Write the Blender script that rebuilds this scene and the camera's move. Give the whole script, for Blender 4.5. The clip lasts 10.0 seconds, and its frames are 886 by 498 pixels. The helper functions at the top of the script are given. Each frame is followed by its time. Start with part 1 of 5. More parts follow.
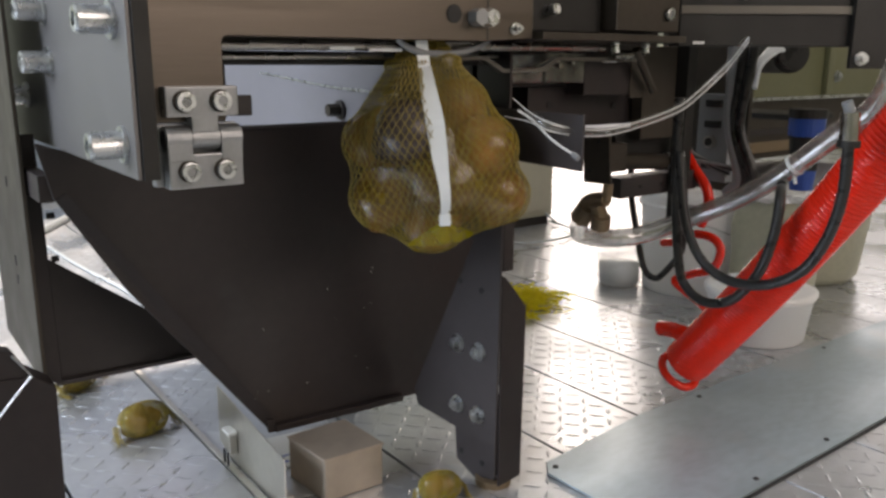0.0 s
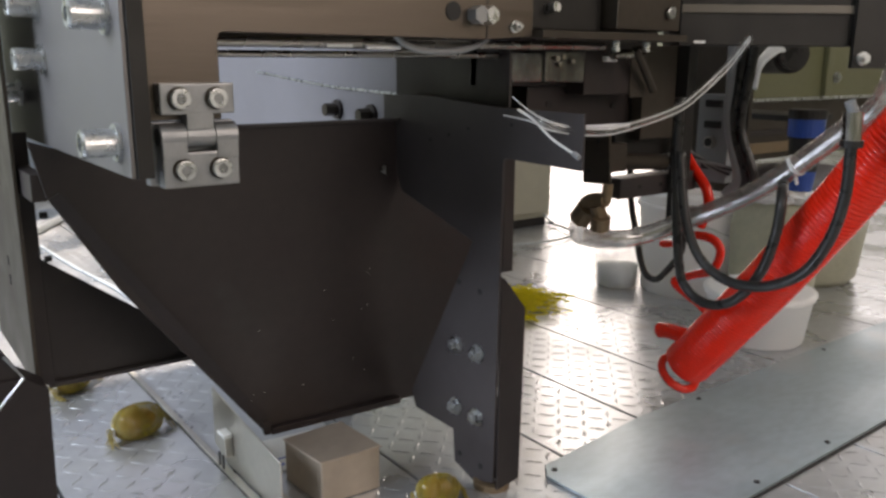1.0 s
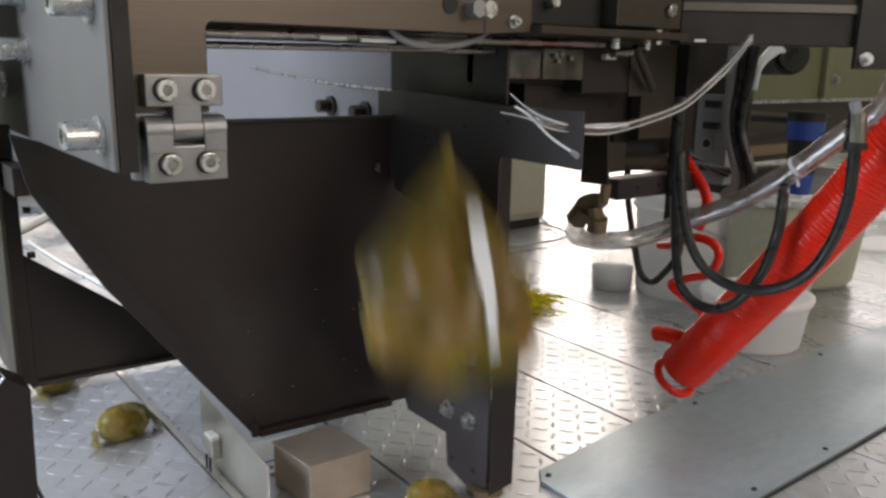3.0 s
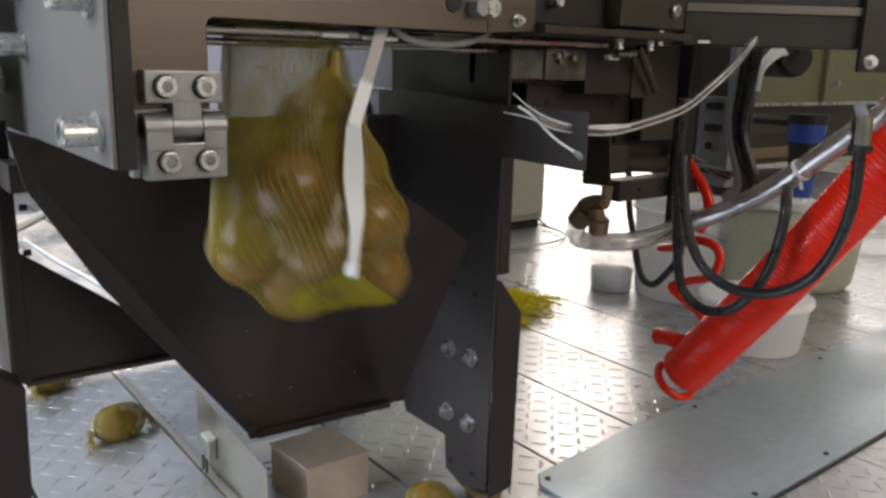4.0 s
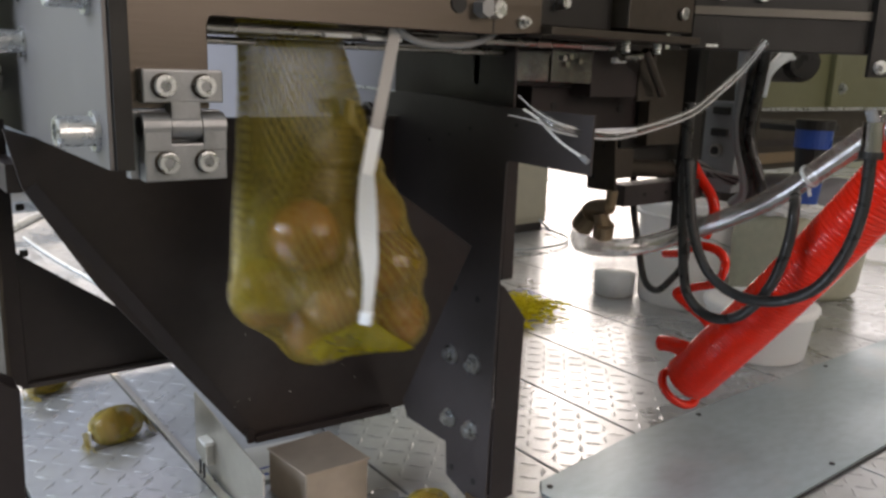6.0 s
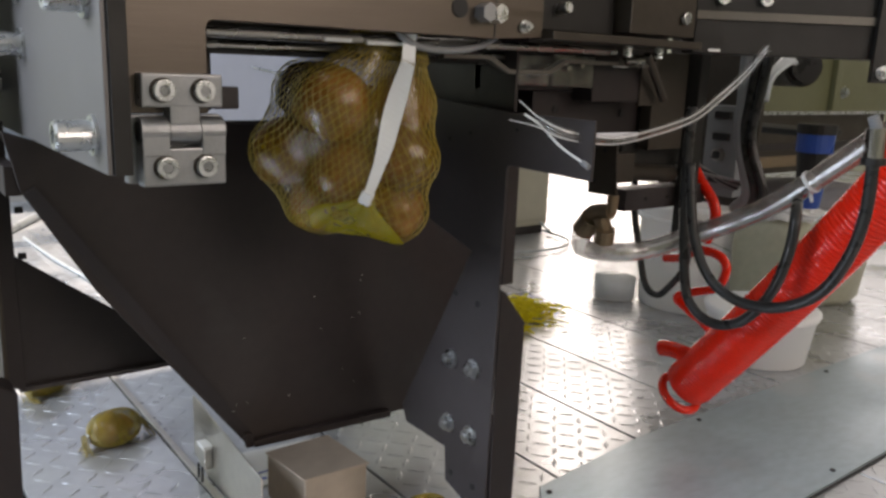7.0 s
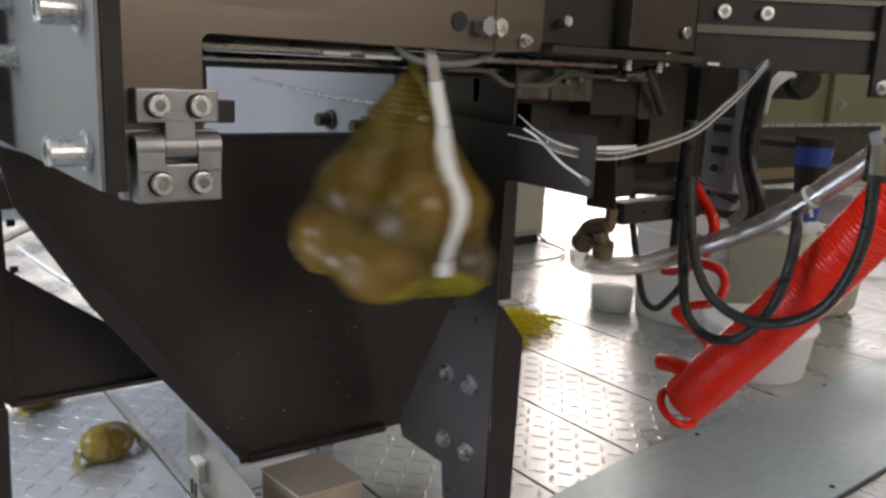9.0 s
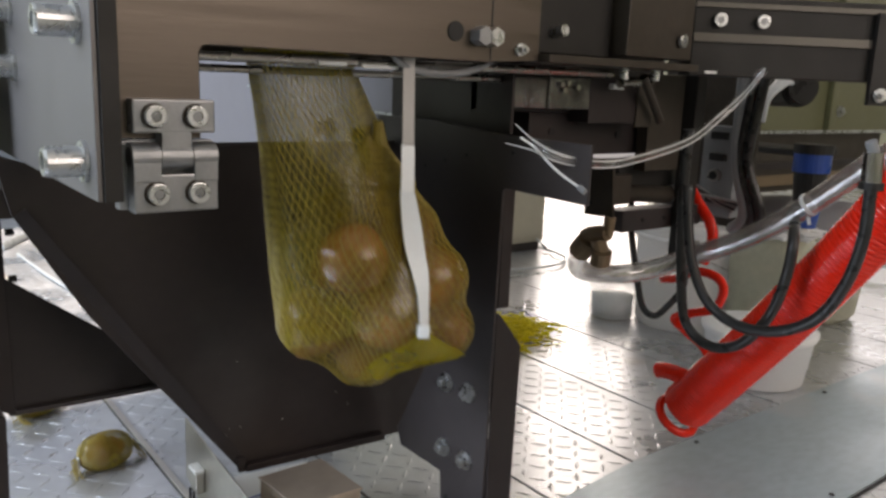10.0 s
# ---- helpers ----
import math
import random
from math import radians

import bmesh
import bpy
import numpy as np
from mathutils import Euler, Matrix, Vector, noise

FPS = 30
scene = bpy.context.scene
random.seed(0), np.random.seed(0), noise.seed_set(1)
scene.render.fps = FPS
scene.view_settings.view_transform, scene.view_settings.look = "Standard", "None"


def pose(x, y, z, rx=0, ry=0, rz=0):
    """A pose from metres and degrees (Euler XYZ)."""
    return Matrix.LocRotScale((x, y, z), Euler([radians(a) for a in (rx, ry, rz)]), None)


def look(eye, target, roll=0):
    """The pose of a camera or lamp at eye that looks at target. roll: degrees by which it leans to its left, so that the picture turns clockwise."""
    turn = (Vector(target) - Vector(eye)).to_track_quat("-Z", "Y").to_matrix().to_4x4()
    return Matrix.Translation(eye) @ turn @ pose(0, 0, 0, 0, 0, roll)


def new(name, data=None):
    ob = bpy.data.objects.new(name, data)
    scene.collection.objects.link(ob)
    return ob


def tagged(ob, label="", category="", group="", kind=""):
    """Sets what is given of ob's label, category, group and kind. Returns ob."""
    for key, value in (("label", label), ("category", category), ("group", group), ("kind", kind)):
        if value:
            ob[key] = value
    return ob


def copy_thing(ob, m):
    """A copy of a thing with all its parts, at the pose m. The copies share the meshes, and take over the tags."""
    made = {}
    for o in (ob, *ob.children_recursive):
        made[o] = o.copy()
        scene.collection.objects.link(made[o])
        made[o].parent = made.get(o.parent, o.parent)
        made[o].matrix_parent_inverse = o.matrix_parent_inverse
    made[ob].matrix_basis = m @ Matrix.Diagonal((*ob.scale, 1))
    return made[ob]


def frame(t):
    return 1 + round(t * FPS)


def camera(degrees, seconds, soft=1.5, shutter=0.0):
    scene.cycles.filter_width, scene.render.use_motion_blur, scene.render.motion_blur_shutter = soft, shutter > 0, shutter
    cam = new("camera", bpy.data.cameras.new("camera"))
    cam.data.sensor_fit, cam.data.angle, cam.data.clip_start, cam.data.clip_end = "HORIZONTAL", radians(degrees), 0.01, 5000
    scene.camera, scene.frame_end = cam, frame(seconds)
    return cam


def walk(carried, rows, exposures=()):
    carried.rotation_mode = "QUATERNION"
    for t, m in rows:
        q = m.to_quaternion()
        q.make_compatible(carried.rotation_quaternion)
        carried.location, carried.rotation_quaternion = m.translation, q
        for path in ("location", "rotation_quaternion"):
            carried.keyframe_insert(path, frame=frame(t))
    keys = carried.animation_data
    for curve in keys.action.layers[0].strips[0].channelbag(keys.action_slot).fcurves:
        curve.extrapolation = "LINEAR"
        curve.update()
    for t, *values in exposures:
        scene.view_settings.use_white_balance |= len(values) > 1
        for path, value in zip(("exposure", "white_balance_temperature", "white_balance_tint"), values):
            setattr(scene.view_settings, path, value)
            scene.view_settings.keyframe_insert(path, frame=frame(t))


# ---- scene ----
cam = camera(58.0, 10.0, soft=2.8, shutter=0.5)
PATH = [
    (0, (0.0047, -0.0047, 0.5519), (0.8774, 1.1663, 0.2098), 0.23),
    (0.5, (0.0090, -0.0027, 0.5512), (0.8812, 1.1691, 0.2104), 0.25),
    (1, (0.0093, 0.0054, 0.5485), (0.8877, 1.1730, 0.2087), 0.37),
    (1.5, (0.0125, 0.0103, 0.5477), (0.8901, 1.1782, 0.2077), 0.60),
    (2, (0.0112, 0.0171, 0.5529), (0.8935, 1.1803, 0.2090), 0.81),
    (2.5, (0.0185, 0.0194, 0.5476), (0.9034, 1.1818, 0.2074), 0.87),
    (4, (0.0229, 0.0329, 0.5409), (0.9163, 1.1895, 0.2034), 1.50),
    (4.5, (0.0239, 0.0356, 0.5425), (0.9151, 1.1932, 0.2024), 1.73),
    (5, (0.0279, 0.0382, 0.5444), (0.9170, 1.1972, 0.2033), 1.94),
    (5.5, (0.0298, 0.0417, 0.5398), (0.9208, 1.2011, 0.2051), 1.91),
    (7, (0.0340, 0.0482, 0.5441), (0.9244, 1.2085, 0.2109), 2.26),
    (7.5, (0.0363, 0.0484, 0.5469), (0.9281, 1.2085, 0.2171), 2.31),
    (8, (0.0342, 0.0526, 0.5495), (0.9325, 1.2089, 0.2240), 2.31),
    (8.5, (0.0356, 0.0559, 0.5498), (0.9354, 1.2120, 0.2277), 2.42),
    (9, (0.0380, 0.0591, 0.5502), (0.9371, 1.2164, 0.2307), 2.53),
    (9.5, (0.0407, 0.0556, 0.5479), (0.9372, 1.2172, 0.2367), 2.39),
    (10, (0.0412, 0.0554, 0.5532), (0.9387, 1.2170, 0.2449), 2.42),
]
walk(cam, [(t, look(eye, target, roll)) for t, eye, target, roll in PATH], exposures=[(0, 0.03, 7450, 19), (10, 0.03, 7450, 19)])

# ---- world, sun, large lights, exposure ----
world = bpy.data.worlds.new("world")
scene.world = world
world.use_nodes = True
wn = world.node_tree.nodes
sky = wn.new("ShaderNodeTexSky")
sky.sky_type, sky.sun_disc, sky.sun_elevation, sky.sun_rotation = "NISHITA", False, radians(38), radians(40)
wn["Background"].inputs["Strength"].default_value = 0.12
world.node_tree.links.new(sky.outputs[0], wn["Background"].inputs["Color"])


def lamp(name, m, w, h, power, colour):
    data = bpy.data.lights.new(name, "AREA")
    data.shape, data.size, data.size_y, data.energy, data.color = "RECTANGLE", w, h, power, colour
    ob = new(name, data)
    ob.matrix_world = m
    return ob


sun_data = bpy.data.lights.new("sun", "SUN")
sun_data.energy, sun_data.angle, sun_data.color = 1.7, radians(0.6), (1.0, 0.95, 0.88)
new("sun", sun_data).matrix_world = look((3.4, 6.2, 4.2), (2.6, 2.2, 0))
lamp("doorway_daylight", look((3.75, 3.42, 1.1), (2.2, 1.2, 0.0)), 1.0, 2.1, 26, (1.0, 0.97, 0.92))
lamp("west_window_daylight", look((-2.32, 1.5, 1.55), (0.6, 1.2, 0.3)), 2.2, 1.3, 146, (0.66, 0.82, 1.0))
# added side fill to brighten the cover plate and white tubs
lamp("east_fill_light", look((5.12, 1.3, 1.5), (1.2, 0.7, 0.0)), 2.6, 1.3, 22, (1.0, 0.97, 0.93))
# added fill from behind the viewpoint, no window is known there
lamp("south_fill_light", look((1.3, -2.12, 1.6), (0.8, 1.0, 0.4)), 2.4, 1.5, 37, (1.0, 0.93, 0.86))


# ---- materials ----
def material(name, colour, rough=0.5, metal=0.0, vary=0.12, scale=30.0, bump=0.1, stretch=(1, 1, 1), spots=None, trans=0.0, per_object=0.0, rough_vary=0.12, coat=0.0, ior=1.45):
    """A surface with two scales of colour change, uneven gloss and fine relief."""
    m = bpy.data.materials.new(name)
    m.use_nodes = True
    n, l = m.node_tree.nodes, m.node_tree.links
    p = n["Principled BSDF"]
    tc = n.new("ShaderNodeTexCoord")
    mp = n.new("ShaderNodeMapping")
    mp.inputs["Scale"].default_value = stretch
    l.new(tc.outputs["Object"], mp.inputs["Vector"])
    fine, broad = n.new("ShaderNodeTexNoise"), n.new("ShaderNodeTexNoise")
    fine.inputs["Scale"].default_value, fine.inputs["Detail"].default_value = scale * 8, 4
    broad.inputs["Scale"].default_value, broad.inputs["Detail"].default_value = scale, 5
    for tex in (fine, broad):
        l.new(mp.outputs[0], tex.inputs["Vector"])
    both = n.new("ShaderNodeMath")
    both.operation = "ADD"
    l.new(fine.outputs["Fac"], both.inputs[0])
    l.new(broad.outputs["Fac"], both.inputs[1])
    ramp = n.new("ShaderNodeMapRange")
    ramp.inputs["From Min"].default_value, ramp.inputs["From Max"].default_value = 0.6, 1.4
    ramp.inputs["To Min"].default_value, ramp.inputs["To Max"].default_value = 1 - vary, 1 + vary
    l.new(both.outputs[0], ramp.inputs["Value"])
    mul = n.new("ShaderNodeVectorMath")
    mul.operation = "SCALE"
    mul.inputs[0].default_value = colour
    l.new(ramp.outputs[0], mul.inputs["Scale"])
    out = mul.outputs[0]
    if per_object:
        info = n.new("ShaderNodeObjectInfo")
        hsv = n.new("ShaderNodeHueSaturation")
        rng = n.new("ShaderNodeMapRange")
        rng.inputs["To Min"].default_value, rng.inputs["To Max"].default_value = 1 - per_object, 1 + per_object
        l.new(info.outputs["Random"], rng.inputs["Value"])
        l.new(rng.outputs[0], hsv.inputs["Value"])
        l.new(out, hsv.inputs["Color"])
        out = hsv.outputs[0]
    if spots:
        colour2, size, low = spots
        dirt = n.new("ShaderNodeTexNoise")
        dirt.inputs["Scale"].default_value, dirt.inputs["Detail"].default_value = size, 6
        l.new(tc.outputs["Object"], dirt.inputs["Vector"])
        cut = n.new("ShaderNodeMapRange")
        cut.inputs["From Min"].default_value, cut.inputs["From Max"].default_value = low, low + 0.12
        l.new(dirt.outputs["Fac"], cut.inputs["Value"])
        mix = n.new("ShaderNodeMix")
        mix.data_type = "RGBA"
        l.new(cut.outputs[0], mix.inputs["Factor"])
        l.new(out, mix.inputs["A"])
        mix.inputs["B"].default_value = (*colour2, 1)
        out = mix.outputs["Result"]
    l.new(out, p.inputs["Base Color"])
    rr = n.new("ShaderNodeMapRange")
    rr.inputs["From Min"].default_value, rr.inputs["From Max"].default_value = 0.3, 0.7
    rr.inputs["To Min"].default_value, rr.inputs["To Max"].default_value = max(rough - rough_vary, 0.02), min(rough + rough_vary, 1)
    l.new(broad.outputs["Fac"], rr.inputs["Value"])
    l.new(rr.outputs[0], p.inputs["Roughness"])
    p.inputs["Metallic"].default_value, p.inputs["Transmission Weight"].default_value = metal, trans
    p.inputs["Coat Weight"].default_value, p.inputs["IOR"].default_value = coat, ior
    if bump:
        b = n.new("ShaderNodeBump")
        b.inputs["Strength"].default_value, b.inputs["Distance"].default_value = bump, 0.002
        l.new(fine.outputs["Fac"], b.inputs["Height"])
        l.new(b.outputs[0], p.inputs["Normal"])
    return m


def see_through(name, colour, cover, gloss=0.1, light_through=0.5, spread=0.4):
    """Thin film: part of the light passes, the rest meets a coloured, slightly glossy, back-lit sheet."""
    m = bpy.data.materials.new(name)
    m.use_nodes = True
    n, l = m.node_tree.nodes, m.node_tree.links
    n.remove(n["Principled BSDF"])
    clear, dif, back, shiny = (n.new("ShaderNodeBsdf" + k) for k in ("Transparent", "Diffuse", "Translucent", "Glossy"))
    dif.inputs["Color"].default_value = back.inputs["Color"].default_value = (*colour, 1)
    shiny.inputs["Roughness"].default_value = 0.18
    a, b, c = (n.new("ShaderNodeMixShader") for _ in range(3))
    a.inputs[0].default_value, b.inputs[0].default_value = light_through, gloss
    l.new(dif.outputs[0], a.inputs[1]), l.new(back.outputs[0], a.inputs[2])
    l.new(a.outputs[0], b.inputs[1]), l.new(shiny.outputs[0], b.inputs[2])
    tc, noise_tex, rng = n.new("ShaderNodeTexCoord"), n.new("ShaderNodeTexNoise"), n.new("ShaderNodeMapRange")
    noise_tex.inputs["Scale"].default_value = 28
    l.new(tc.outputs["Object"], noise_tex.inputs["Vector"])
    rng.inputs["From Min"].default_value, rng.inputs["From Max"].default_value = 0.3, 0.7
    rng.inputs["To Min"].default_value, rng.inputs["To Max"].default_value = cover * (1 - spread), min(cover * (1 + spread), 1)
    l.new(noise_tex.outputs["Fac"], rng.inputs["Value"])
    l.new(rng.outputs[0], c.inputs[0])
    l.new(clear.outputs[0], c.inputs[1]), l.new(b.outputs[0], c.inputs[2])
    l.new(c.outputs[0], n["Material Output"].inputs[0])
    return m


BRUSHED = material("brushed_steel", (0.125, 0.105, 0.089), 0.40, 1.0, 0.06, 6, 0.06, (0.6, 6, 14))
PLATE = material("anodised_plate", (0.165, 0.16, 0.16), 0.45, 0.6, 0.04, 3, 0.03, (1, 1, 1), rough_vary=0.05)
HINGE = material("cast_aluminium", (0.29, 0.30, 0.31), 0.38, 0.75, 0.08, 40, 0.12)
ZINC = material("zinc_bolt", (0.56, 0.58, 0.59), 0.30, 1.0, 0.12, 120, 0.08)
DARK = material("black_powder_coat", (0.019, 0.0135, 0.0135), 0.50, 0.0, 0.25, 9, 0.12, spots=((0.026, 0.024, 0.025), 6, 0.60))
DARKGREY = material("dark_grey_powder_coat", (0.040, 0.034, 0.035), 0.5, 0.0, 0.12, 12, 0.12)
BLACK = material("black_anodised", (0.012, 0.011, 0.010), 0.55, 0.0, 0.2, 20, 0.08)
BROWNISH = material("dusty_machine_grey", (0.052, 0.043, 0.034), 0.5, 0.4, 0.15, 14, 0.1)
CHROME = material("chromed_rod", (0.40, 0.385, 0.36), 0.28, 1.0, 0.05, 20, 0.0)
TREAD = material("galvanised_tread_plate", (0.52, 0.54, 0.56), 0.30, 0.65, 0.1, 5, 0.1, spots=((0.42, 0.42, 0.41), 7, 0.62))
SMOOTH = material("galvanised_sheet", (0.37, 0.45, 0.49), 0.40, 0.45, 0.13, 5, 0.04, (1, 2, 1), spots=((0.42, 0.45, 0.46), 3.5, 0.55))
SEAM = material("dark_seam", (0.05, 0.05, 0.05), 0.7, 0.3, 0.2, 30, 0.1)
STAINLESS = material("stainless_sheet", (0.60, 0.58, 0.54), 0.42, 1.0, 0.08, 9, 0.05)
BOXSTEEL = material("dull_stainless_box", (0.46, 0.39, 0.32), 0.52, 0.7, 0.08, 9, 0.08)
WHITEPL = material("white_plastic", (0.80, 0.81, 0.80), 0.36, 0.0, 0.03, 12, 0.02)
TUB = see_through("milky_white_plastic", (0.95, 0.96, 0.97), 1.0, 0.05, 0.18, 0.0)
CREAM = material("pale_grey_sheet", (0.20, 0.195, 0.215), 0.5, 0.1, 0.05, 5, 0.04)
OLIVE = material("olive_wall_paint", (0.34, 0.34, 0.25), 0.7, 0.0, 0.08, 2, 0.1)
MILKHOSE = see_through("milky_clear_hose", (0.74, 0.71, 0.67), 0.27, 0.16, 0.5)
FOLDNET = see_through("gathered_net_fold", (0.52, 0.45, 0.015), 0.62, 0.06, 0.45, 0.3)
LOOSENET = see_through("loose_net_strand", (0.85, 0.78, 0.05), 0.92, 0.04, 0.62, 0.1)
CANPL = material("olive_canister_plastic", (0.44, 0.44, 0.34), 0.45, 0.0, 0.12, 9, 0.05)
STRIP = material("dull_guide_steel", (0.13, 0.12, 0.105), 0.5, 0.5, 0.08, 9, 0.05)
OLIVEPL = material("olive_plastic", (0.125, 0.13, 0.07), 0.5, 0.0, 0.1, 9, 0.05)
CEIL = material("white_ceiling_paint", (0.72, 0.72, 0.70), 0.8, 0.0, 0.03, 2, 0.05)
RUBBER = material("black_rubber", (0.02, 0.02, 0.02), 0.33, 0.0, 0.2, 60, 0.05)
GREYCABLE = material("grey_cable", (0.22, 0.23, 0.24), 0.45, 0.0, 0.1, 40, 0.05)
WHITECABLE = material("white_cable", (0.62, 0.67, 0.70), 0.4, 0.0, 0.08, 40, 0.03)
REDPU = material("red_polyurethane", (0.80, 0.022, 0.006), 0.10, 0.0, 0.12, 30, 0.03)
BLUEPL = material("blue_plastic", (0.02, 0.07, 0.32), 0.35, 0.0, 0.1, 20, 0.03)
BRASS = material("tarnished_brass", (0.22, 0.16, 0.10), 0.5, 0.5, 0.25, 60, 0.2)
ONION = material("onion_skin", (0.31, 0.14, 0.036), 0.24, 0.0, 0.25, 14, 0.12, (1, 1, 0.25), per_object=0.35, coat=0.3)
DARKONION = material("dark_onion_skin", (0.060, 0.045, 0.048), 0.25, 0.0, 0.3, 14, 0.12, (1, 1, 0.25), coat=0.3)
NETCORD = material("yellow_net_cord", (0.26, 0.195, 0.036), 0.4, 0.0, 0.15, 60, 0.05)
NETFILM = see_through("yellow_net_weave", (0.29, 0.197, 0.013), 0.46, 0.10, 0.45, 0.75)
SCRAPNET = see_through("scrap_net_weave", (0.34, 0.27, 0.02), 0.5, 0.06, 0.5, 0.5)
LABEL = material("white_label_band", (0.78, 0.82, 0.84), 0.42, 0.0, 0.03, 20, 0.02)
# white label darkened as by the beam's shade, also used for the specks
SHADEGREY = material("shade_and_speck_grey", (0.42, 0.41, 0.40), 0.45, 0.0, 0.05, 20, 0.02)
HOSEWALL = see_through("clear_pvc_hose", (0.27, 0.255, 0.235), 0.55, 0.6, 0.5, 0.25)
CABINET = material("cream_cabinet_paint", (0.56, 0.53, 0.43), 0.5, 0.0, 0.06, 3, 0.05)
THINCLEAR = see_through("thin_clear_hose", (0.60, 0.60, 0.56), 0.17, 0.6, 0.5)
CLEAR = see_through("clear_hose", (0.72, 0.72, 0.68), 0.30, 0.55, 0.5)
CLEARBOX = see_through("clear_cover", (0.11, 0.095, 0.085), 0.55, 0.35, 0.4)
HOLE = material("bolt_socket_black", (0.012, 0.012, 0.012), 0.6, 0.0, 0.2, 50, 0.0)
BLUEINK = material("blue_print", (0.06, 0.12, 0.45), 0.5, 0.0, 0.1, 30, 0.0)


# ---- mesh helpers ----
def part(name, bm, mat, parent=None, label="", smooth=False):
    me = bpy.data.meshes.new(name)
    bmesh.ops.recalc_face_normals(bm, faces=bm.faces)
    for fc in bm.faces:
        fc.smooth = smooth
    bm.to_mesh(me)
    bm.free()
    me.materials.append(mat)
    ob = new(name, me)
    if parent:
        ob.parent = parent
    if label:
        ob["label"] = label
    return ob


def shared(name, ob, m, parent=None):
    c = new(name, ob.data)
    c.parent, c.matrix_basis = parent, m
    return c


def thing(name, label, category, at=(0, 0, 0), group="", kind=""):
    e = new(name)
    e.empty_display_size = 0.02
    e.location = at
    return tagged(e, label, category, group, kind)


def bm_box(x0, x1, y0, y1, z0, z1, bevel=0.0015, bm=None):
    bm = bm or bmesh.new()
    made = bmesh.ops.create_cube(bm, size=1, matrix=Matrix.Translation(((x0 + x1) / 2, (y0 + y1) / 2, (z0 + z1) / 2)) @ Matrix.Diagonal((x1 - x0, y1 - y0, z1 - z0, 1)))
    if bevel:
        edges = list({e for v in made["verts"] for e in v.link_edges})
        bmesh.ops.bevel(bm, geom=edges, offset=bevel, segments=2, affect="EDGES", profile=0.6)
    return bm


def bm_prism(pts, axis, v0, v1, bevel=0.001):
    """A plate: its outline in the two other axes, and its reach along axis."""
    bm = bmesh.new()

    def place(a, b, v):
        return {"x": (v, a, b), "y": (a, v, b), "z": (a, b, v)}[axis]
    low = [bm.verts.new(place(a, b, v0)) for a, b in pts]
    high = [bm.verts.new(place(a, b, v1)) for a, b in pts]
    bm.faces.new(low), bm.faces.new(high[::-1])
    n = len(pts)
    for i in range(n):
        bm.faces.new((low[i], low[(i + 1) % n], high[(i + 1) % n], high[i]))
    bmesh.ops.recalc_face_normals(bm, faces=bm.faces)
    if bevel:
        bmesh.ops.bevel(bm, geom=list(bm.edges), offset=bevel, segments=1, affect="EDGES")
    return bm


def bm_cyl(a, b, r, n=20, r2=None, bm=None):
    bm = bm or bmesh.new()
    a, b = Vector(a), Vector(b)
    m = Matrix.Translation((a + b) / 2) @ (b - a).to_track_quat("Z", "Y").to_matrix().to_4x4()
    bmesh.ops.create_cone(bm, cap_ends=True, segments=n, radius1=r, radius2=r if r2 is None else r2, depth=(b - a).length, matrix=m)
    return bm


def bm_lathe(profile, n=32, closed=False):
    """Turned about z: rows of radius and height."""
    bm = bmesh.new()
    rings = [[bm.verts.new((r * math.cos(2 * math.pi * i / n), r * math.sin(2 * math.pi * i / n), z)) for i in range(n)] for r, z in profile]
    for p, q in zip(rings, rings[1:]):
        for i in range(n):
            bm.faces.new((p[i], p[(i + 1) % n], q[(i + 1) % n], q[i]))
    if closed:
        bm.faces.new(rings[0][::-1]), bm.faces.new(rings[-1])
    return bm


def spline(pts, steps=8):
    pts = [Vector(p) for p in pts]
    ext = [2 * pts[0] - pts[1], *pts, 2 * pts[-1] - pts[-2]]
    out = []
    for i in range(1, len(ext) - 2):
        p0, p1, p2, p3 = ext[i - 1 : i + 3]
        for s in range(steps):
            u = s / steps
            out.append(0.5 * (2 * p1 + (p2 - p0) * u + (2 * p0 - 5 * p1 + 4 * p2 - p3) * u * u + (3 * p1 - p0 - 3 * p2 + p3) * u ** 3))
    return out + [pts[-1]]


def bm_tube(pts, r, n=12, steps=8, caps=True):
    """A round bar bent along a smooth line."""
    line = spline(pts, steps) if steps else [Vector(p) for p in pts]
    bm = bmesh.new()
    side = Vector((0.31, 0.17, 0.93))
    rings = []
    for i, p in enumerate(line):
        d = (line[min(i + 1, len(line) - 1)] - line[max(i - 1, 0)]).normalized()
        side = (side - d * side.dot(d)).normalized()
        other = d.cross(side)
        rings.append([bm.verts.new(p + r * (math.cos(2 * math.pi * k / n) * side + math.sin(2 * math.pi * k / n) * other)) for k in range(n)])
    for p, q in zip(rings, rings[1:]):
        for k in range(n):
            bm.faces.new((p[k], p[(k + 1) % n], q[(k + 1) % n], q[k]))
    if caps:
        bm.faces.new(rings[0][::-1]), bm.faces.new(rings[-1])
    return bm


